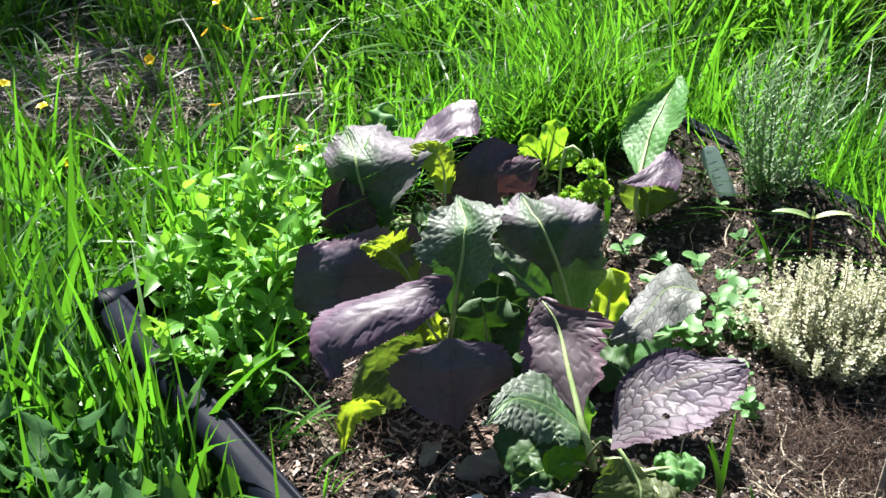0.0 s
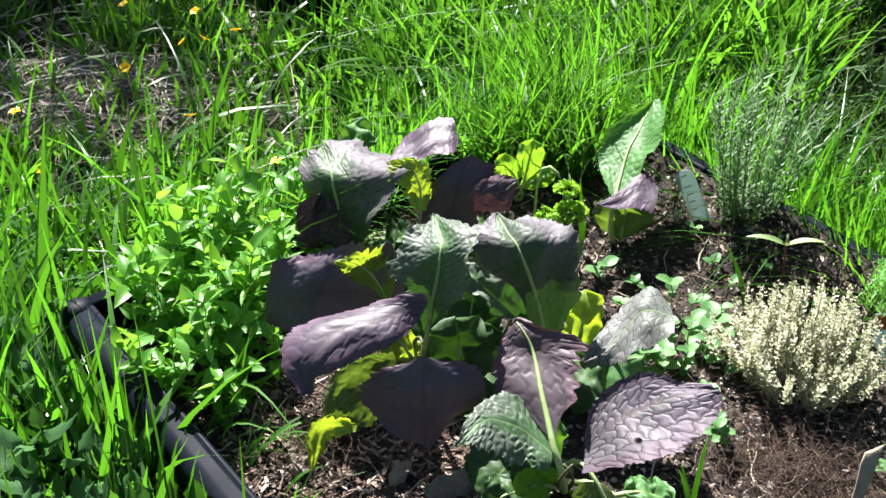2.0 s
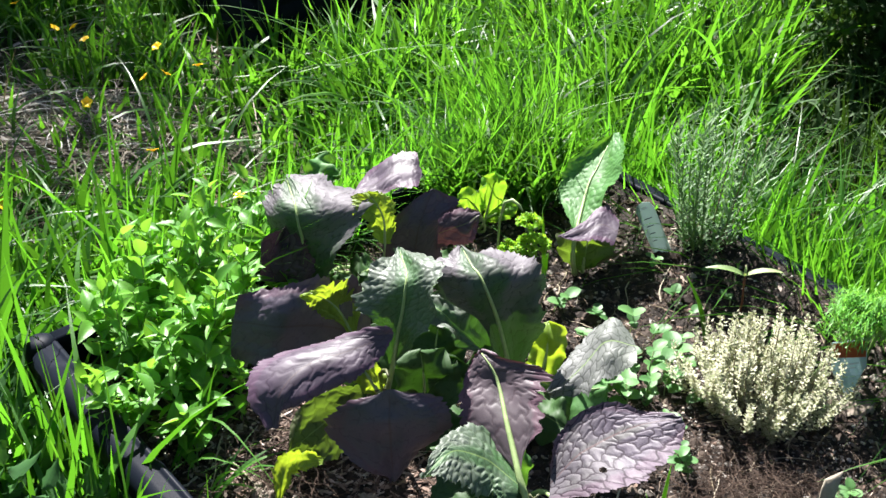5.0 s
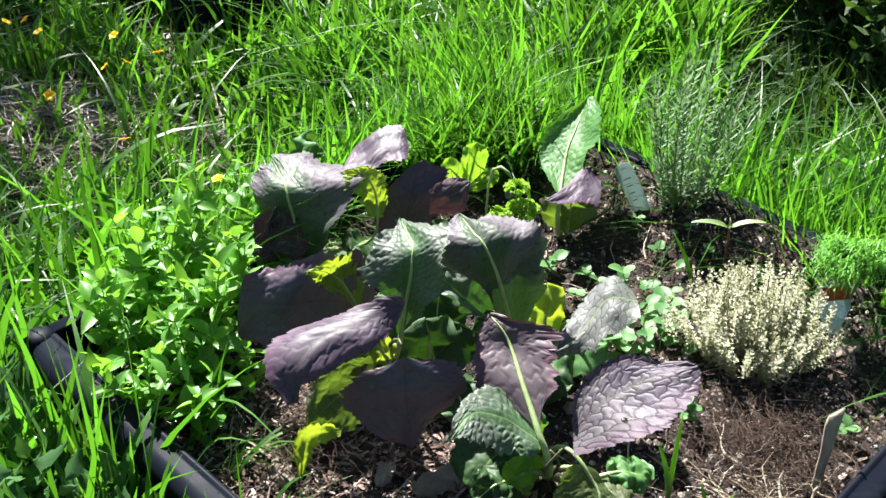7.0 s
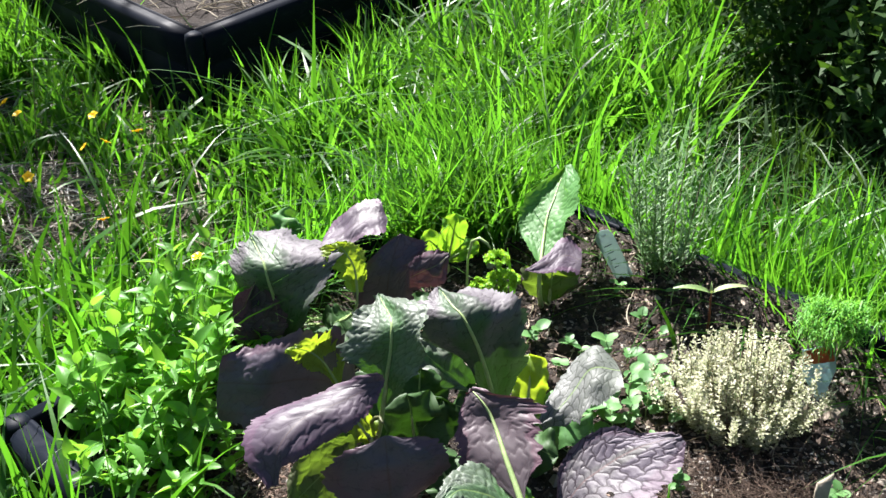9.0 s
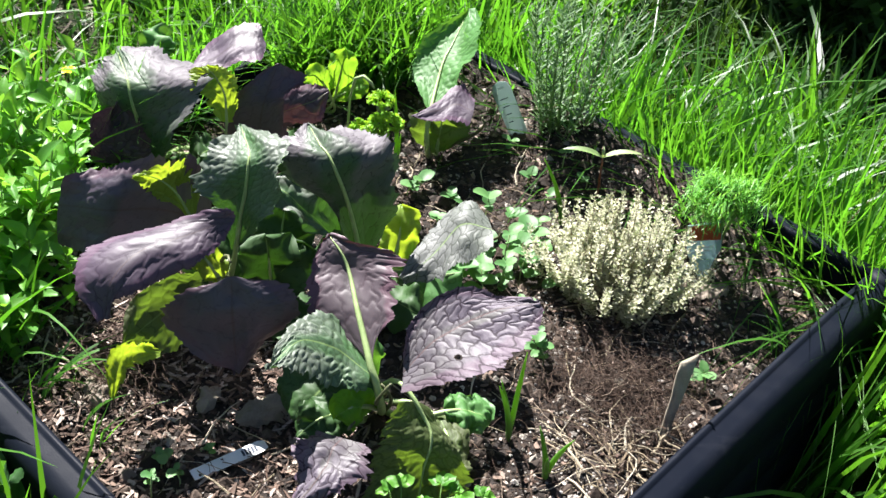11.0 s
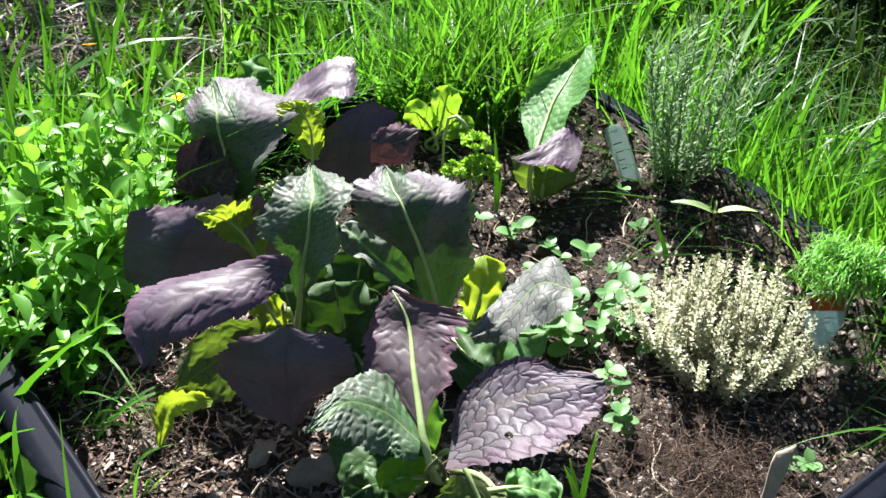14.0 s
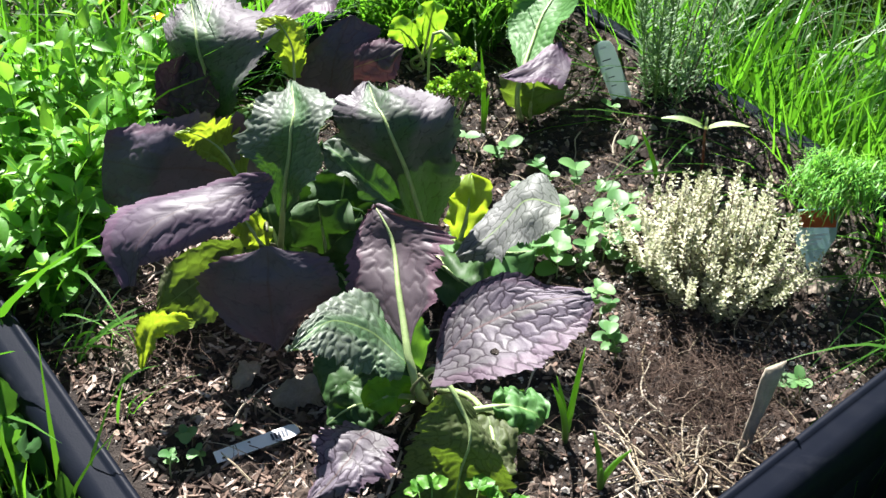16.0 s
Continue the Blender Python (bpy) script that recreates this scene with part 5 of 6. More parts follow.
tall = thing("tall_seedling", (0.449, 1.52, 0), "tall red-stemmed seedling with two long narrow leaves", "seedling")
part("stem", tube(bmesh.new(), [(0.449, 1.51, -0.01), (0.446, 1.49, 0.04), (0.437, 1.465, 0.085), (0.431, 1.448, 0.122)], [0.0024, 0.002, 0.0018, 0.0016], 7), RED_STEM, tall)
long_leaf = small_leaf("leaf", 0.058, 0.013, TALL_LEAF, 0.35, 0.30, 9, 4, 0.6)
for rz, ry, s in ((165, -8, 1.0), (-10, -20, 0.95), (80, -50, 0.3), (-100, -50, 0.28)):
    piece("leaf", long_leaf, tall, pose(0.431, 1.448, 0.122, 0, 0, rz) @ pose(0, 0, 0, 0, ry, 0) @ Matrix.Diagonal((s, s, s, 1)), "narrow pale green leaf")


# ---- labels and stake ----
def card(outline, thick):
    """A flat plate with a rounded outline, in its own xz plane."""
    bm = bmesh.new()
    f = bm.faces.new([bm.verts.new((x, 0, z)) for x, z in outline])
    g = bmesh.ops.extrude_face_region(bm, geom=[f])
    bmesh.ops.translate(bm, vec=(0, thick, 0), verts=[v for v in g["geom"] if isinstance(v, bmesh.types.BMVert)])
    bmesh.ops.recalc_face_normals(bm, faces=bm.faces)
    return bm


def placed(bm, m):
    bm.transform(m)
    return bm


m = pose(0.579, 1.334, -0.006, -14, -4, 8)
tag = thing("plant_tag", (0.579, 1.334, 0), "pale blue plant tag with orange-red picture stuck in soil", "plant label")
part("plate", placed(card([(-0.006, 0), (0.006, 0), (0.012, 0.02), (0.026, 0.045), (0.026, 0.088), (-0.026, 0.088), (-0.026, 0.045), (-0.014, 0.02)], 0.001), m), LABEL_BLUE, tag, smooth=False)
part("picture", placed(card([(-0.024, 0.064), (0.024, 0.060), (0.024, 0.086), (-0.024, 0.086)], 0.0006), m @ pose(0, -0.0012, 0)), LABEL_RED, tag, "orange-red printed picture", smooth=False)
for k in range(3):
    part("print_line", placed(card([(-0.018, 0.050 - 0.006 * k), (0.014 - 0.006 * k, 0.050 - 0.006 * k), (0.014 - 0.006 * k, 0.0525 - 0.006 * k), (-0.018, 0.0525 - 0.006 * k)], 0.0005), m @ pose(0, -0.0011, 0)), LABEL_WHITE, tag, smooth=False)

m = pose(0.357, 1.640, 0.004, -16, -30, -10)
tag = thing("plant_tag", (0.352, 1.662, 0), "weathered grey-green plant tag beside the rosemary", "plant label")
part("plate", placed(card([(-0.006, 0), (0.006, 0), (0.015, 0.03), (0.016, 0.105), (0.012, 0.116), (0.0, 0.12), (-0.012, 0.116), (-0.016, 0.105), (-0.015, 0.03)], 0.001), m), LABEL_GREY, tag, smooth=False)
part("slot", placed(card([(-0.005, 0.108), (0.005, 0.108), (0.005, 0.111), (-0.005, 0.111)], 0.0005), m @ pose(0, -0.001, 0)), LABEL_WHITE, tag, smooth=False)
for k in range(4):
    part("print_line", placed(card([(-0.008, 0.090 - 0.013 * k), (0.006 - 0.002 * k, 0.090 - 0.013 * k), (0.006 - 0.002 * k, 0.0915 - 0.013 * k), (-0.008, 0.0915 - 0.013 * k)], 0.0005), m @ pose(0, -0.0011, 0)), INK, tag, smooth=False)

m = pose(-0.107, 0.950, 0.012, 0, 0, 31) @ pose(0, 0, 0, -80, 0, 0) @ pose(0, 0, 0, 0, 90, 0) @ pose(0, 0, 0, 0, 0, 0)
tag = thing("plant_tag", (-0.07, 0.978, 0), "white plastic plant label lying on the soil", "plant label")
part("plate", placed(card([(-0.007, 0), (0.007, 0), (0.008, 0.085), (0.005, 0.093), (-0.005, 0.093), (-0.008, 0.085)], 0.001), m), LABEL_WHITE, tag, smooth=False)
for k in range(5):
    part("print_line", placed(card([(-0.004, 0.062 + 0.004 * k), (0.004, 0.062 + 0.004 * k), (0.004, 0.0645 + 0.004 * k), (-0.004, 0.0645 + 0.004 * k)], 0.0005), m @ pose(0, -0.0011, 0)), INK, tag, smooth=False)

stake = bmesh.new()
rings = []
for i in range(9):
    s = i / 8
    c = Vector((0.447, 1.015, -0.03)).lerp(Vector((0.468, 1.048, 0.105)), s)
    w, d = (0.0045 + 0.0045 * s) * (1 + 0.10 * math.sin(9 * s)), 0.0016
    rings.append([stake.verts.new(c + Vector((a * w, b * d + 0.001 * math.sin(17 * s), (0.007 * a + 0.004 * abs(a) if i == 8 else 0)))) for a, b in ((-1, -1), (0, -1.3), (1, -0.8), (1, 1), (0, 1.2), (-1, 1))])
for a, b in zip(rings, rings[1:]):
    for k in range(6):
        stake.faces.new((a[k], a[(k + 1) % 6], b[(k + 1) % 6], b[k]))
stake.faces.new(rings[0][::-1])
stake.faces.new(rings[-1])
loose("wooden_stake", stake, WOOD, "weathered split wooden stake leaning in the soil", "stake")

# dry fallen leaves
for x, y, l, w, rz, sd in ((-0.03, 1.05, 0.075, 0.040, 20, 41), (-0.10, 1.075, 0.045, 0.024, 70, 42), (0.02, 0.99, 0.045, 0.025, 140, 43), (-0.235, 1.09, 0.055, 0.03, -70, 44), (0.575, 1.29, 0.06, 0.03, 10, 45)):
    z = soil_height(x, y) + 0.006
    d = Vector((math.cos(radians(rz)), math.sin(radians(rz)), 0)) * l / 2
    c = Vector((x, y, z))
    bm = leaf_surface(bmesh.new(), (c - d, c - d * 0.4 + Vector((0, 0, 0.008)), c + d * 0.4 + Vector((0, 0, 0.010)), c + d), (0.1, -0.2, 0.95), w, droop=0.4, ripple=0.005, tooth=0.2, seed=sd, rows=22, cols=14)
    loose("fallen_leaf", bm, DRY_LEAF, "curled dry grey-brown leaf on the soil", "leaf")["group"] = "fallen leaves"


# ---- litter on the soil ----
def bed_place(margin=0.02):
    i, j = rng.uniform(margin, 1 - margin, 2)
    p = FRONT + E1 * (SIDE * i) + E2 * (SIDE * j)
    return p.x, p.y


def around(cx, cy, r):
    def f():
        return cx + rng.normal(0, r), cy + rng.normal(0, r)
    return f


def far_place():
    i, j = rng.uniform(0.03, 0.97, 2)
    p = FAR + F1 * (SIDE * i) + F2 * (SIDE * j)
    return p.x, p.y


def path_place():
    while True:
        x, y = rng.uniform(-1.5, -0.45), rng.uniform(1.75, 3.0)
        if on_path(x, y) or rng.uniform() < 0.08:
            if not in_bed(x, y, 0.06):
                return x, y


stuff("soil_crumbs", crumbs(9000, bed_place, 0.0044, soil_height), CRUMB, "loose dark soil crumbs and pale grit", "soil")
stuff("pale_grit", crumbs(1700, bed_place, 0.0018, lambda x, y: soil_height(x, y) + 0.002), GRIT, "white perlite grains and grit on the soil", "grit")
patch_spots = [around(0.345, 1.20, 0.045), around(0.50, 1.17, 0.04), around(0.33, 1.00, 0.05), around(0.40, 1.42, 0.05)]
stuff("perlite_patches", crumbs(1300, lambda: patch_spots[int(rng.integers(4))](), 0.0016, lambda x, y: soil_height(x, y) + 0.002), GRIT, "pale perlite and bark crumbs lying thick on soil", "grit")
stuff("wood_chips", chips(3400, bed_place, 0.010, 0.0045, 0.0014, soil_height), CHIP, "brown and pale wood chips scattered over soil", "mulch")
front_left = lambda: (lambda i, j: tuple(FRONT + E1 * (SIDE * i) + E2 * (SIDE * j)))(rng.uniform(0.02, 0.30), rng.uniform(0.15, 0.75))
stuff("bark_mulch", chips(2400, front_left, 0.017, 0.0032, 0.0014, soil_height), CHIP, "coarse pale bark mulch along the plastic edge", "mulch")
stuff("fine_roots", strands(2600, bed_place, 0.045, 0.00055, 0.012, z=soil_height), FIBRE, "fine brown root fibres over the soil", "roots")
stuff("root_mat", strands(1400, around(0.41, 1.10, 0.055), 0.045, 0.0005, 0.035, z=soil_height, wander=2.5), FIBRE, "tangled brown root mat in front of the thyme", "roots")
stuff("root_clump", strands(420, around(-0.20, 1.13, 0.028), 0.05, 0.0007, 0.03, z=soil_height, wander=2.5), FIBRE, "tuft of dry brown roots under the mustard", "roots")
stuff("dry_stalks", strands(100, around(0.40, 0.975, 0.042), 0.085, 0.0015, 0.012, 5, 7, 2.0, soil_height), STRAW, "pale dry twisted stalks near the stake", "litter")
stuff("bed_straw", strands(320, bed_place, 0.065, 0.0011, 0.012, 4, 5, 0.8, soil_height), STRAW, "thin dry straws on the soil", "litter")
flat = lambda x, y: GROUND + 0.012
stuff("path_straw", strands(2400, path_place, 0.14, 0.0021, 0.05, 3, 4, 0.7, flat), HAY, "trampled dry straw beside the meadow", "straw")
stuff("path_litter", chips(700, path_place, 0.03, 0.012, 0.002, flat), CHIP, "brown leaf litter in the straw", "litter")
stuff("far_bed_litter", strands(420, far_place, 0.14, 0.0022, 0.03, 4, 5, 1.0, lambda x, y: -0.02), STRAW, "dry stalks on the far bed's soil", "litter")


# ---- grass ----
def scatter(n, x0, x1, y0, y1, keep):
    pts = np.stack([rng.uniform(x0, x1, n), rng.uniform(y0, y1, n)], 1)
    return np.array([p for p in pts if keep(p[0], p[1])])


def patch(x, y, s=2.2, k=0):
    return noise.noise(Vector((x * s, y * s, 11 + k)))


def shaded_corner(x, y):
    """The corner by the shrubs left without meadow grass; darkened blades stand for its shade."""
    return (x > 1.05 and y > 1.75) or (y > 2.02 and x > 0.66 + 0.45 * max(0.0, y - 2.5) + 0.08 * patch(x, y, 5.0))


def meadow(x, y):
    if in_bed(x, y, 0.055) or shaded_corner(x, y) or y < 1.15 and x < 0.5:
        return False
    if on_path(x, y):
        return rng.uniform() < 0.14
    tuft = patch(x, y, 7.0, 2)
    if x < -0.45 and y < 2.9:
        return rng.uniform() < 0.4 + 0.5 * patch(x, y) + 1.0 * tuft
    return rng.uniform() < (0.45 if x < 0.35 else 0.30) + 0.4 * patch(x, y) + 1.7 * tuft


def tallness(p, base):
    out = []
    for x, y in p:
        lush = 1.25 * math.exp(-((x - 0.32) / 0.55) ** 2 - ((y - 2.55) / 0.8) ** 2)
        side = math.exp(-((x - 0.98) / 0.25) ** 2 - ((y - 1.75) / 0.4) ** 2)
        i, j = bed_coords(x, y)
        back = 0.35 if (1.0 < i < 1.25 and j > -0.1) or (1.0 < j < 1.25 and i > 0.25) else 0.0
        low = 0.08 * math.exp(-((x + 0.45) / 0.5) ** 2 - ((y - 2.75) / 0.35) ** 2)
        out.append(base * (0.55 - low + 0.5 * lush + 0.55 * side + back + 0.25 * patch(x, y, 1.6, 4) + 0.35 * patch(x, y, 7.0, 2)))
    return np.array(out)


p = scatter(60000, -1.9, 1.45, 1.15, 4.4, meadow)
grass("meadow_grass", p, GROUND, tallness(p, 0.262), 0.0128, GRASS, "lush tall green meadow grass in backlight", lean=0.28, droop=0.38, segs=6)
p = scatter(4200, -1.9, 1.35, 1.25, 4.4, meadow)
grass("long_grass", p, GROUND, tallness(p, 0.37), 0.0115, BROAD_GRASS, "long broad grass blades bending over", lean=0.40, droop=0.66, segs=7)


def back_edge(x, y):
    i, j = bed_coords(x, y)
    return ((1.055 < i < 1.16 and -0.1 < j < 1.2 and (j > 0.55 or rng.uniform() < 0.8)) or (1.055 < j < 1.16 and 0.1 < i < 1.2)) and not shaded_corner(x, y)


p = scatter(34000, -0.8, 1.3, 1.2, 2.4, back_edge)
toward = np.array([(-2.36 if bed_coords(x, y)[1] > 0.72 else (-2.36 if rng.uniform() < 0.35 else 0.6)) if bed_coords(x, y)[0] > 1.0 else -0.8 for x, y in p])
grass("rim_grass", p, GROUND, 0.42, 0.0082, BROAD_GRASS, "dense grass leaning over the bed's back edge", lean=0.26, droop=0.35, segs=6, bend_dir=toward)
p = scatter(22000, 0.2, 1.1, 1.0, 2.1, lambda x, y: 1.05 < bed_coords(x, y)[0] < 1.12 and -0.12 < bed_coords(x, y)[1] < 0.62 and rng.uniform() < 0.75 + patch(x, y, 8.0, 5))
grass("overhanging_grass", p, GROUND, 0.42, 0.0062, GRASS, "bright grass hanging over the bed's back edge", lean=0.30, droop=0.55, segs=7, bend_dir=-2.36)
p = scatter(9000, -0.45, 0.75, 1.65, 2.05, lambda x, y: min(bed_coords(x, y)) > 0 and max(bed_coords(x, y)) < 0.99 and y > 1.77 + 0.25 * abs(x - 0.12) + 0.04 * patch(x, y, 6.0) and x < 0.20 + 0.05 * patch(x, y, 9.0))
grass("corner_grass", p, -0.01, 0.21, 0.008, GRASS, "grass grown into the back corner of the bed", lean=0.3, droop=0.35, segs=6)
p = scatter(14000, -2.6, 3.4, 4.3, 7.5, lambda x, y: not in_bed(x, y, 0.06))
grass("far_grass", p, GROUND, 0.45, 0.014, GRASS, "far meadow grass", lean=0.3)
p = scatter(110000, -6.0, 6.4, -5.2, 9.0, lambda x, y: rng.uniform() < math.exp(-((x - 0.2) ** 2 + (y - 1.6) ** 2) / 11.0) * 1.2 and not in_bed(x, y, 0.62) and not (-1.9 < x < 1.45 and y > 1.15) and not shaded_corner(x, y))
grass("outer_grass", p, GROUND, 0.20, 0.016, GRASS, "meadow grass round the beds", lean=0.4, droop=0.4)
p = scatter(150, -1.7, 1.1, 1.6, 4.2, lambda x, y: not in_bed(x, y, 0.05) and not shaded_corner(x, y))
grass("dead_grass", p, GROUND, 0.34, 0.003, DRY_GRASS, "thin dead grass stalks among the green", lean=0.6, droop=0.5)

# Dark shrub-leaf colour on these blades stands in for shade on the ground.
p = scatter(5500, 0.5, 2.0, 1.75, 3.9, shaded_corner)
grass("shade_grass", p, GROUND, 0.17, 0.014, SHRUB, "low growth coloured dark in place of the shrubs' shade", lean=0.4, droop=0.5)


def beside_left(x, y):
    i, j = bed_coords(x, y)
    return i < -0.055 and i > -0.75 and -0.5 < j < 1.5 and (i < -0.17 - 0.05 * patch(x, y, 6.0) or j > 0.85 or rng.uniform() < 0.10)


p = scatter(420, -1.5, 0.15, 0.45, 1.9, beside_left)
grass("edge_grass", p, GROUND, 0.35, 0.0105, GRASS, "dense green grass along the plastic edge", lean=0.35, droop=0.35)
p = scatter(1250, -1.5, 0.1, 0.6, 1.9, lambda x, y: beside_left(x, y) and (bed_coords(x, y)[1] > 0.65 or rng.uniform() < 0.15))
grass("couch_grass", p, GROUND, 0.47, 0.0200, BROAD_GRASS, "tall broad-bladed grass beside the bed", lean=0.22, droop=0.45, segs=8)


p = scatter(3000, -1.0, 0.15, 0.5, 1.5, lambda x, y: -0.19 < bed_coords(x, y)[0] < -0.06 and rng.uniform() < 0.06 + 0.9 * patch(x, y, 9.0, 6))
grass("edge_shoots", p, GROUND, 0.38, 0.0095, GRASS, "young upright grass shoots against the plastic edge", lean=0.10, droop=0.14, segs=7)
p = scatter(900, -1.1, -0.2, 0.7, 1.6, lambda x, y: -0.33 < bed_coords(x, y)[0] < -0.055 and 0.62 < bed_coords(x, y)[1] < 1.3)
grass("couch_clump", p, GROUND, 0.46, 0.0195, BROAD_GRASS, "tall broad grass hiding the bed's corner", lean=0.16, droop=0.25, segs=8)

p = scatter(900, -0.75, -0.25, 0.9, 1.45, lambda x, y: -0.085 < bed_coords(x, y)[0] < -0.056 and 0.66 < bed_coords(x, y)[1] < 1.0 and patch(x, y, 16.0, 3) > 0.08)
grass("board_couch_grass", p, GROUND, 0.55, 0.021, BROAD_GRASS, "tall couch grass standing up against the plastic board", lean=0.10, droop=0.16, segs=8)
p = scatter(430, -1.0, -0.45, 1.32, 1.95, lambda x, y: not in_bed(x, y, 0.06) and rng.uniform() < 0.45 + 1.5 * patch(x, y, 6.0, 8))
grass("tall_grass", p, GROUND, 0.43, 0.0145, BROAD_GRASS, "tall broad grass blades in front of the hay", lean=0.18, droop=0.4, segs=8)


def beside_right(x, y):
    i, j = bed_coords(x, y)
    return (j < -0.06 and -0.3 < i < 1.6 and j > -0.45) and rng.uniform() < min(1.0, 0.006 + max(0.0, i - 0.68) * 3.2)


p = scatter(13000, 0.1, 1.5, 0.4, 1.7, beside_right)
grass("side_grass", p, GROUND, 0.45, 0.0098, GRASS, "bright grass beside the plastic edge", lean=0.18, droop=0.38, segs=6, bend_dir=-0.7)
for x, y, n, h, d in ((-0.297, 1.085, 7, 0.13, 0.3), (-0.365, 1.15, 6, 0.15, 0.2), (-0.22, 1.02, 5, 0.07, -0.4), (-0.25, 1.12, 3, 0.12, -1.2), (0.655, 1.175, 6, 0.13, 2.4), (-0.33, 1.19, 4, 0.17, 0.1)):
    q = np.array([[x, y]]) + rng.normal(0, 0.012, (n, 2))
    v, f, t = blades(q, -0.01, h, 0.006, 0.5, 0.6, 7, d)
    tagged(new("grass_tuft", mesh_of("grass_tuft", v, f.tolist() + t.tolist(), BROAD_GRASS)), "small tuft of green grass in the bed soil", "grass", "grass tufts")

# broad weeds under the edge grass
nv, nf = [], []
for _ in range(2300):
    while True:
        x, y = rng.uniform(-1.0, 0.05), rng.uniform(0.5, 1.5)
        near = bed_coords(x, y)[0]
        if -0.6 < near < -0.06:
            break
    top = rng.uniform(0.10, 0.26 + 0.12 * (near < -0.16))
    for k in range(5):
        a, el, l = rng.uniform(0, 6.283), rng.uniform(0.0, 0.9), rng.uniform(0.024, 0.056)
        c = Vector((x + 0.03 * math.cos(a), y + 0.03 * math.sin(a), GROUND + top * rng.uniform(0.5, 1.0)))
        dirn = Vector((math.cos(a) * math.cos(el), math.sin(a) * math.cos(el), math.sin(el)))
        s = Vector((-math.sin(a), math.cos(a), 0))
        up = s.cross(dirn)
        q = len(nv)
        for i in range(8):
            u = i / 7
            w = 0.30 * math.sin(math.pi * (0.04 + 0.93 * u ** 0.8)) * (1 + 0.14 * math.cos(3.1416 * i))
            for j in (-1, -0.5, 0, 0.5, 1):
                nv.append(c + dirn * (u * l * (1 - 0.06 * abs(j))) + s * (j * w * l) + up * (0.12 * l * abs(j) - 0.45 * l * u * u))
        for i in range(7):
            for j in range(4):
                b = q + 5 * i + j
                nf.append((b, b + 1, b + 6, b + 5))
stuff("broadleaf_weeds", (nv, nf), WEED, "dark lobed broad-leaf weeds under the grass", "weeds", True)

# buttercups
petal = small_leaf("petal", 0.0135, 0.013, PETAL, 0.3, 0.35, 4, 4, 0.4)
spots = [(-0.653, 2.351), (-0.929, 2.603), (-0.972, 2.588), (-0.888, 2.546), (-0.689, 2.316), (-0.695, 2.46), (-0.582, 2.362), (-0.591, 1.981), (-0.789, 2.22), (-0.944, 2.0), (-0.808, 1.771), (-1.05, 2.078), (-0.401, 1.853), (-1.10, 2.70)]
for x, y in spots:
    z = rng.uniform(-0.015, 0.015)
    b = thing("buttercup", (x, y, GROUND), "yellow buttercup flower on a thin stem", "flower", "buttercups in the meadow")
    part("stem", tube(bmesh.new(), [(x + 0.01, y + 0.01, GROUND - 0.01), (x + 0.008, y, -0.1), (x, y, z)], [0.0012, 0.001, 0.0009], 4), STEM, b)
    tilt = pose(x, y, z, rng.normal(0, 22), rng.normal(0, 22), rng.uniform(0, 360))
    for k in range(5):
        piece("petal", petal, b, tilt @ pose(0, 0, 0, 0, 0, 72 * k) @ pose(0, 0, 0, 0, -22, 0))


# ---- shrubs that close the meadow ----
def shrub(x, y, r, h, n, label):
    sh = thing("shrub", (x, y, GROUND), label, "shrub", "dark shrubs behind the grass")
    bm = bmesh.new()
    for k in range(9):
        a = 6.283 * k / 9 + rng.normal(0, 0.2)
        e = Vector((x + 0.75 * r * math.cos(a), y + 0.75 * r * math.sin(a), GROUND + h * rng.uniform(0.6, 0.95)))
        f = Vector((x, y, GROUND - 0.05))
        tube(bm, [f, f.lerp(e, 0.3) + Vector((0, 0, 0.15 * h)), f.lerp(e, 0.7) + Vector((0, 0, 0.1 * h)), e], [0.022, 0.016, 0.010, 0.004], 6)
    part("trunk", bm, BARK, sh, "dark branching stems")
    nv, nf = [], []
    for _ in range(n):
        d = Vector((rng.normal(0, 1), rng.normal(0, 1), rng.normal(0, 1))).normalized() * rng.uniform(0.35, 1.0) ** 0.5
        k = 1 + 0.35 * noise.noise(d * 2.5 + Vector((x, y, 0)))
        c = Vector((x + d.x * r * k, y + d.y * r * k, GROUND + h * 0.5 + d.z * h * 0.52 * k))
        if c.z < GROUND + 0.02:
            continue
        a, el, l = rng.uniform(0, 6.283), rng.normal(0.1, 0.6), rng.uniform(0.03, 0.06)
        dirn = Vector((math.cos(a) * math.cos(el), math.sin(a) * math.cos(el), math.sin(el)))
        s = dirn.cross(Vector((rng.normal(), rng.normal(), rng.normal()))).normalized()
        q = len(nv)
        up = s.cross(dirn) * l * 0.1
        nv += [c, c + dirn * l * 0.45 + s * l * 0.22, c + dirn * l - up, c + dirn * l * 0.45 - s * l * 0.22]
        nf.append((q, q + 1, q + 2, q + 3))
    me = mesh_of("crown", [v - HOME[sh.name] for v in nv], nf, SHRUB)
    piece("crown", me, sh, Matrix.Translation(HOME[sh.name]), "small dark green leaves")


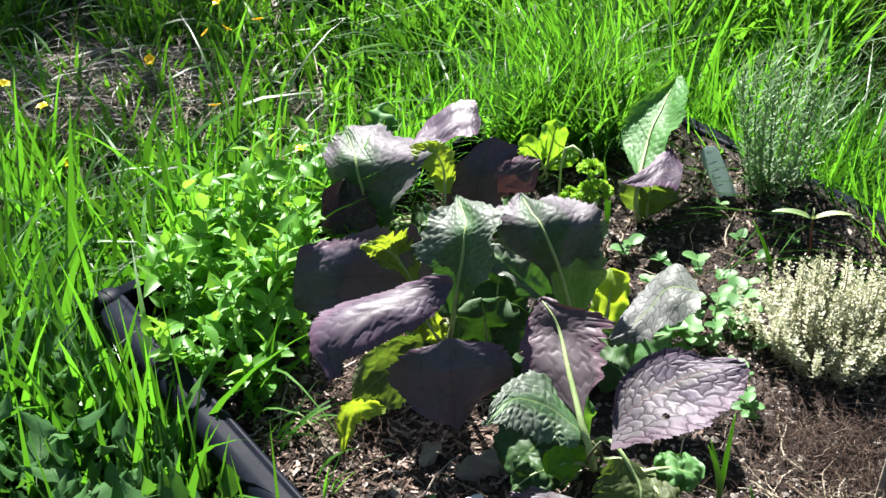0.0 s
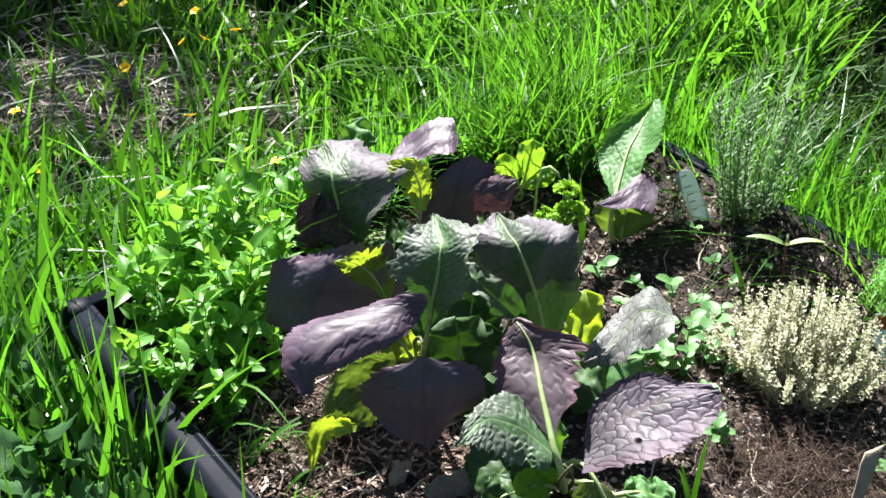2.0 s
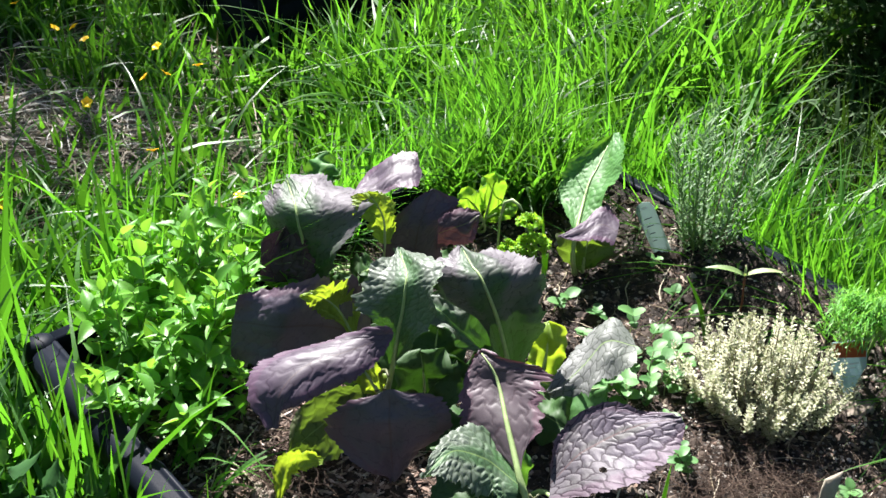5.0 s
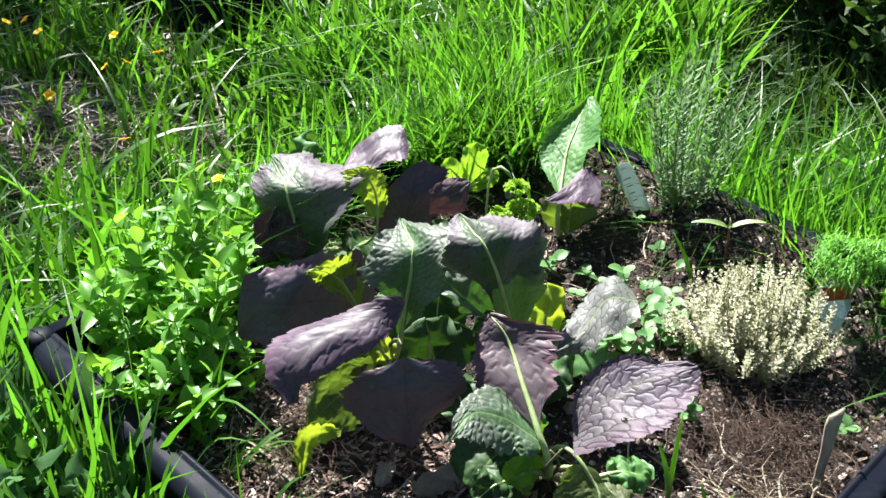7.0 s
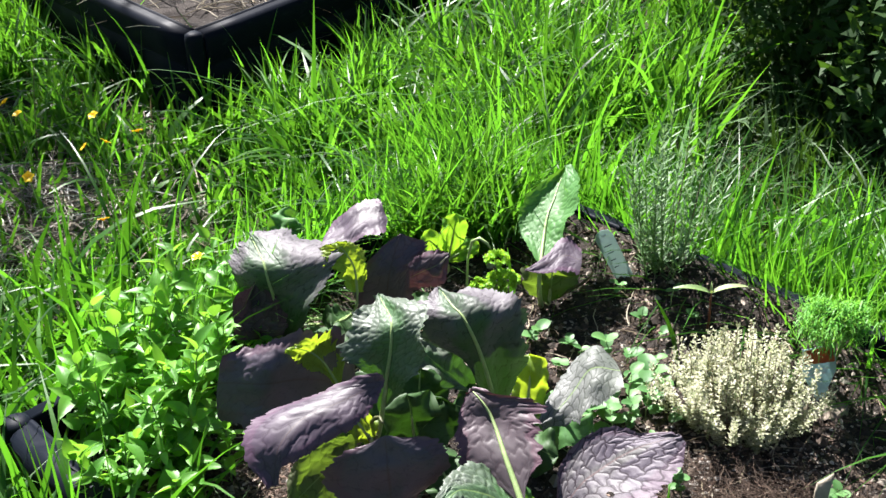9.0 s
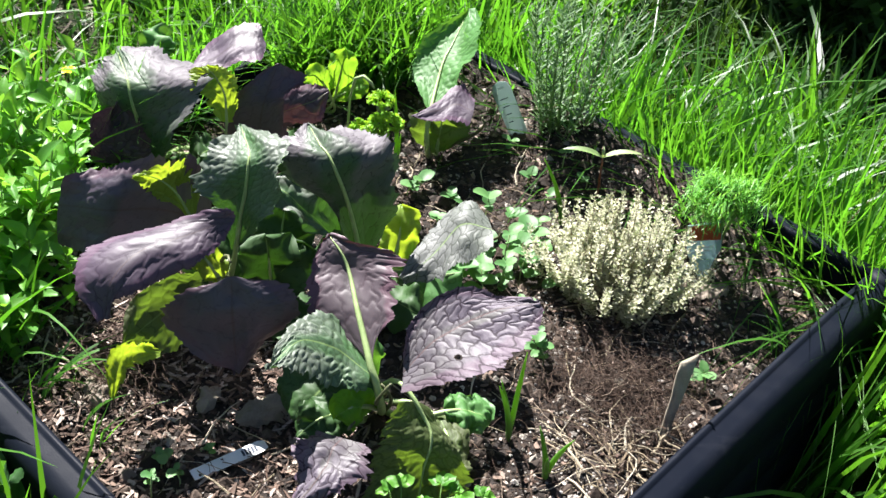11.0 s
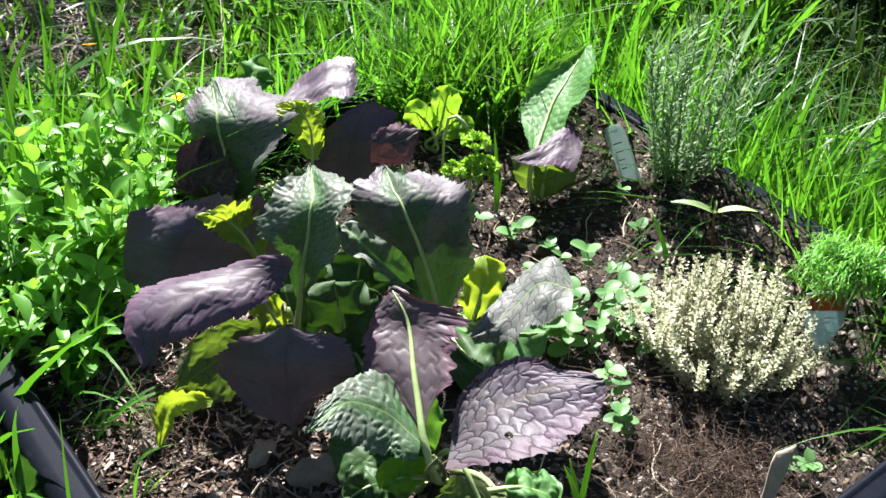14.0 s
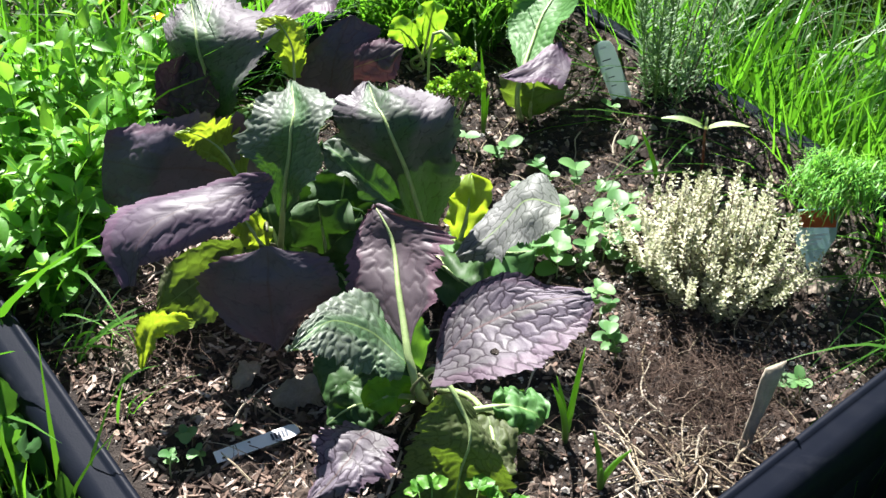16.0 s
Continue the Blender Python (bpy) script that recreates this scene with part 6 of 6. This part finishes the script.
shrub(1.18, 2.94, 0.36, 1.00, 7500, "dense dark green shrub behind the tall grass")
shrub(1.36, 2.46, 0.35, 0.70, 6500, "low dark shrub at the edge of the grass")
shrub(1.85, 3.0, 0.50, 1.30, 7000, "dense dark green shrub behind the tall grass")
shrub(1.45, 3.75, 0.50, 1.40, 7000, "dense dark green shrub behind the tall grass")
shrub(1.56, 2.02, 0.34, 0.57, 5500, "low dark shrub at the edge of the grass")
shrub(2.3, 4.2, 0.8, 1.7, 6000, "dense dark green shrub behind the tall grass")


def tree(x, y, h, r, n, label):
    """An unseen tree added beyond the meadow, whose crown shades part of it."""
    t = thing("tree", (x, y, GROUND), label, "tree", "trees beyond the meadow")
    top = Vector((x, y, h))
    bm = tube(bmesh.new(), [(x, y, GROUND - 0.1), (x + 0.03, y, h * 0.35), (x - 0.02, y + 0.03, h * 0.7), (x, y, h)], [0.10, 0.08, 0.06, 0.03], 10)
    nv, nf = [], []
    for k in range(26):
        a, el = 2.4 * k, rng.uniform(-0.1, 1.0)
        e = top + Vector((math.cos(a) * math.cos(el), math.sin(a) * math.cos(el), 0.8 * math.sin(el))) * r * rng.uniform(0.5, 1.0)
        f = Vector((x, y, h * rng.uniform(0.6, 0.95)))
        tube(bm, [f, f.lerp(e, 0.5) + Vector((0, 0, 0.1)), e], [0.03, 0.018, 0.006], 5)
        for _ in range(n // 26):
            c = e + Vector(rng.normal(0, 0.22 * r, 3))
            b, l = rng.uniform(0, 6.283), rng.uniform(0.05, 0.09)
            d = Vector((math.cos(b), math.sin(b), rng.normal(0, 0.5))).normalized()
            s = d.cross(Vector((rng.normal(), rng.normal(), rng.normal()))).normalized()
            q = len(nv)
            nv += [c, c + d * l * 0.5 + s * l * 0.3, c + d * l, c + d * l * 0.5 - s * l * 0.3]
            nf.append((q, q + 1, q + 2, q + 3))
    part("trunk", bm, BARK, t, "grey-brown trunk and limbs")
    piece("crown", mesh_of("crown", [v - HOME[t.name] for v in nv], nf, SHRUB), t, Matrix.Translation(HOME[t.name]), "leafy green crown")


tree(-2.46, 5.66, 3.6, 0.80, 1350, "slender leafy tree added out of view to shade the meadow edge")
tree(0.75, 6.0, 3.6, 0.75, 4200, "slender leafy tree added out of view to shade the meadow edge")
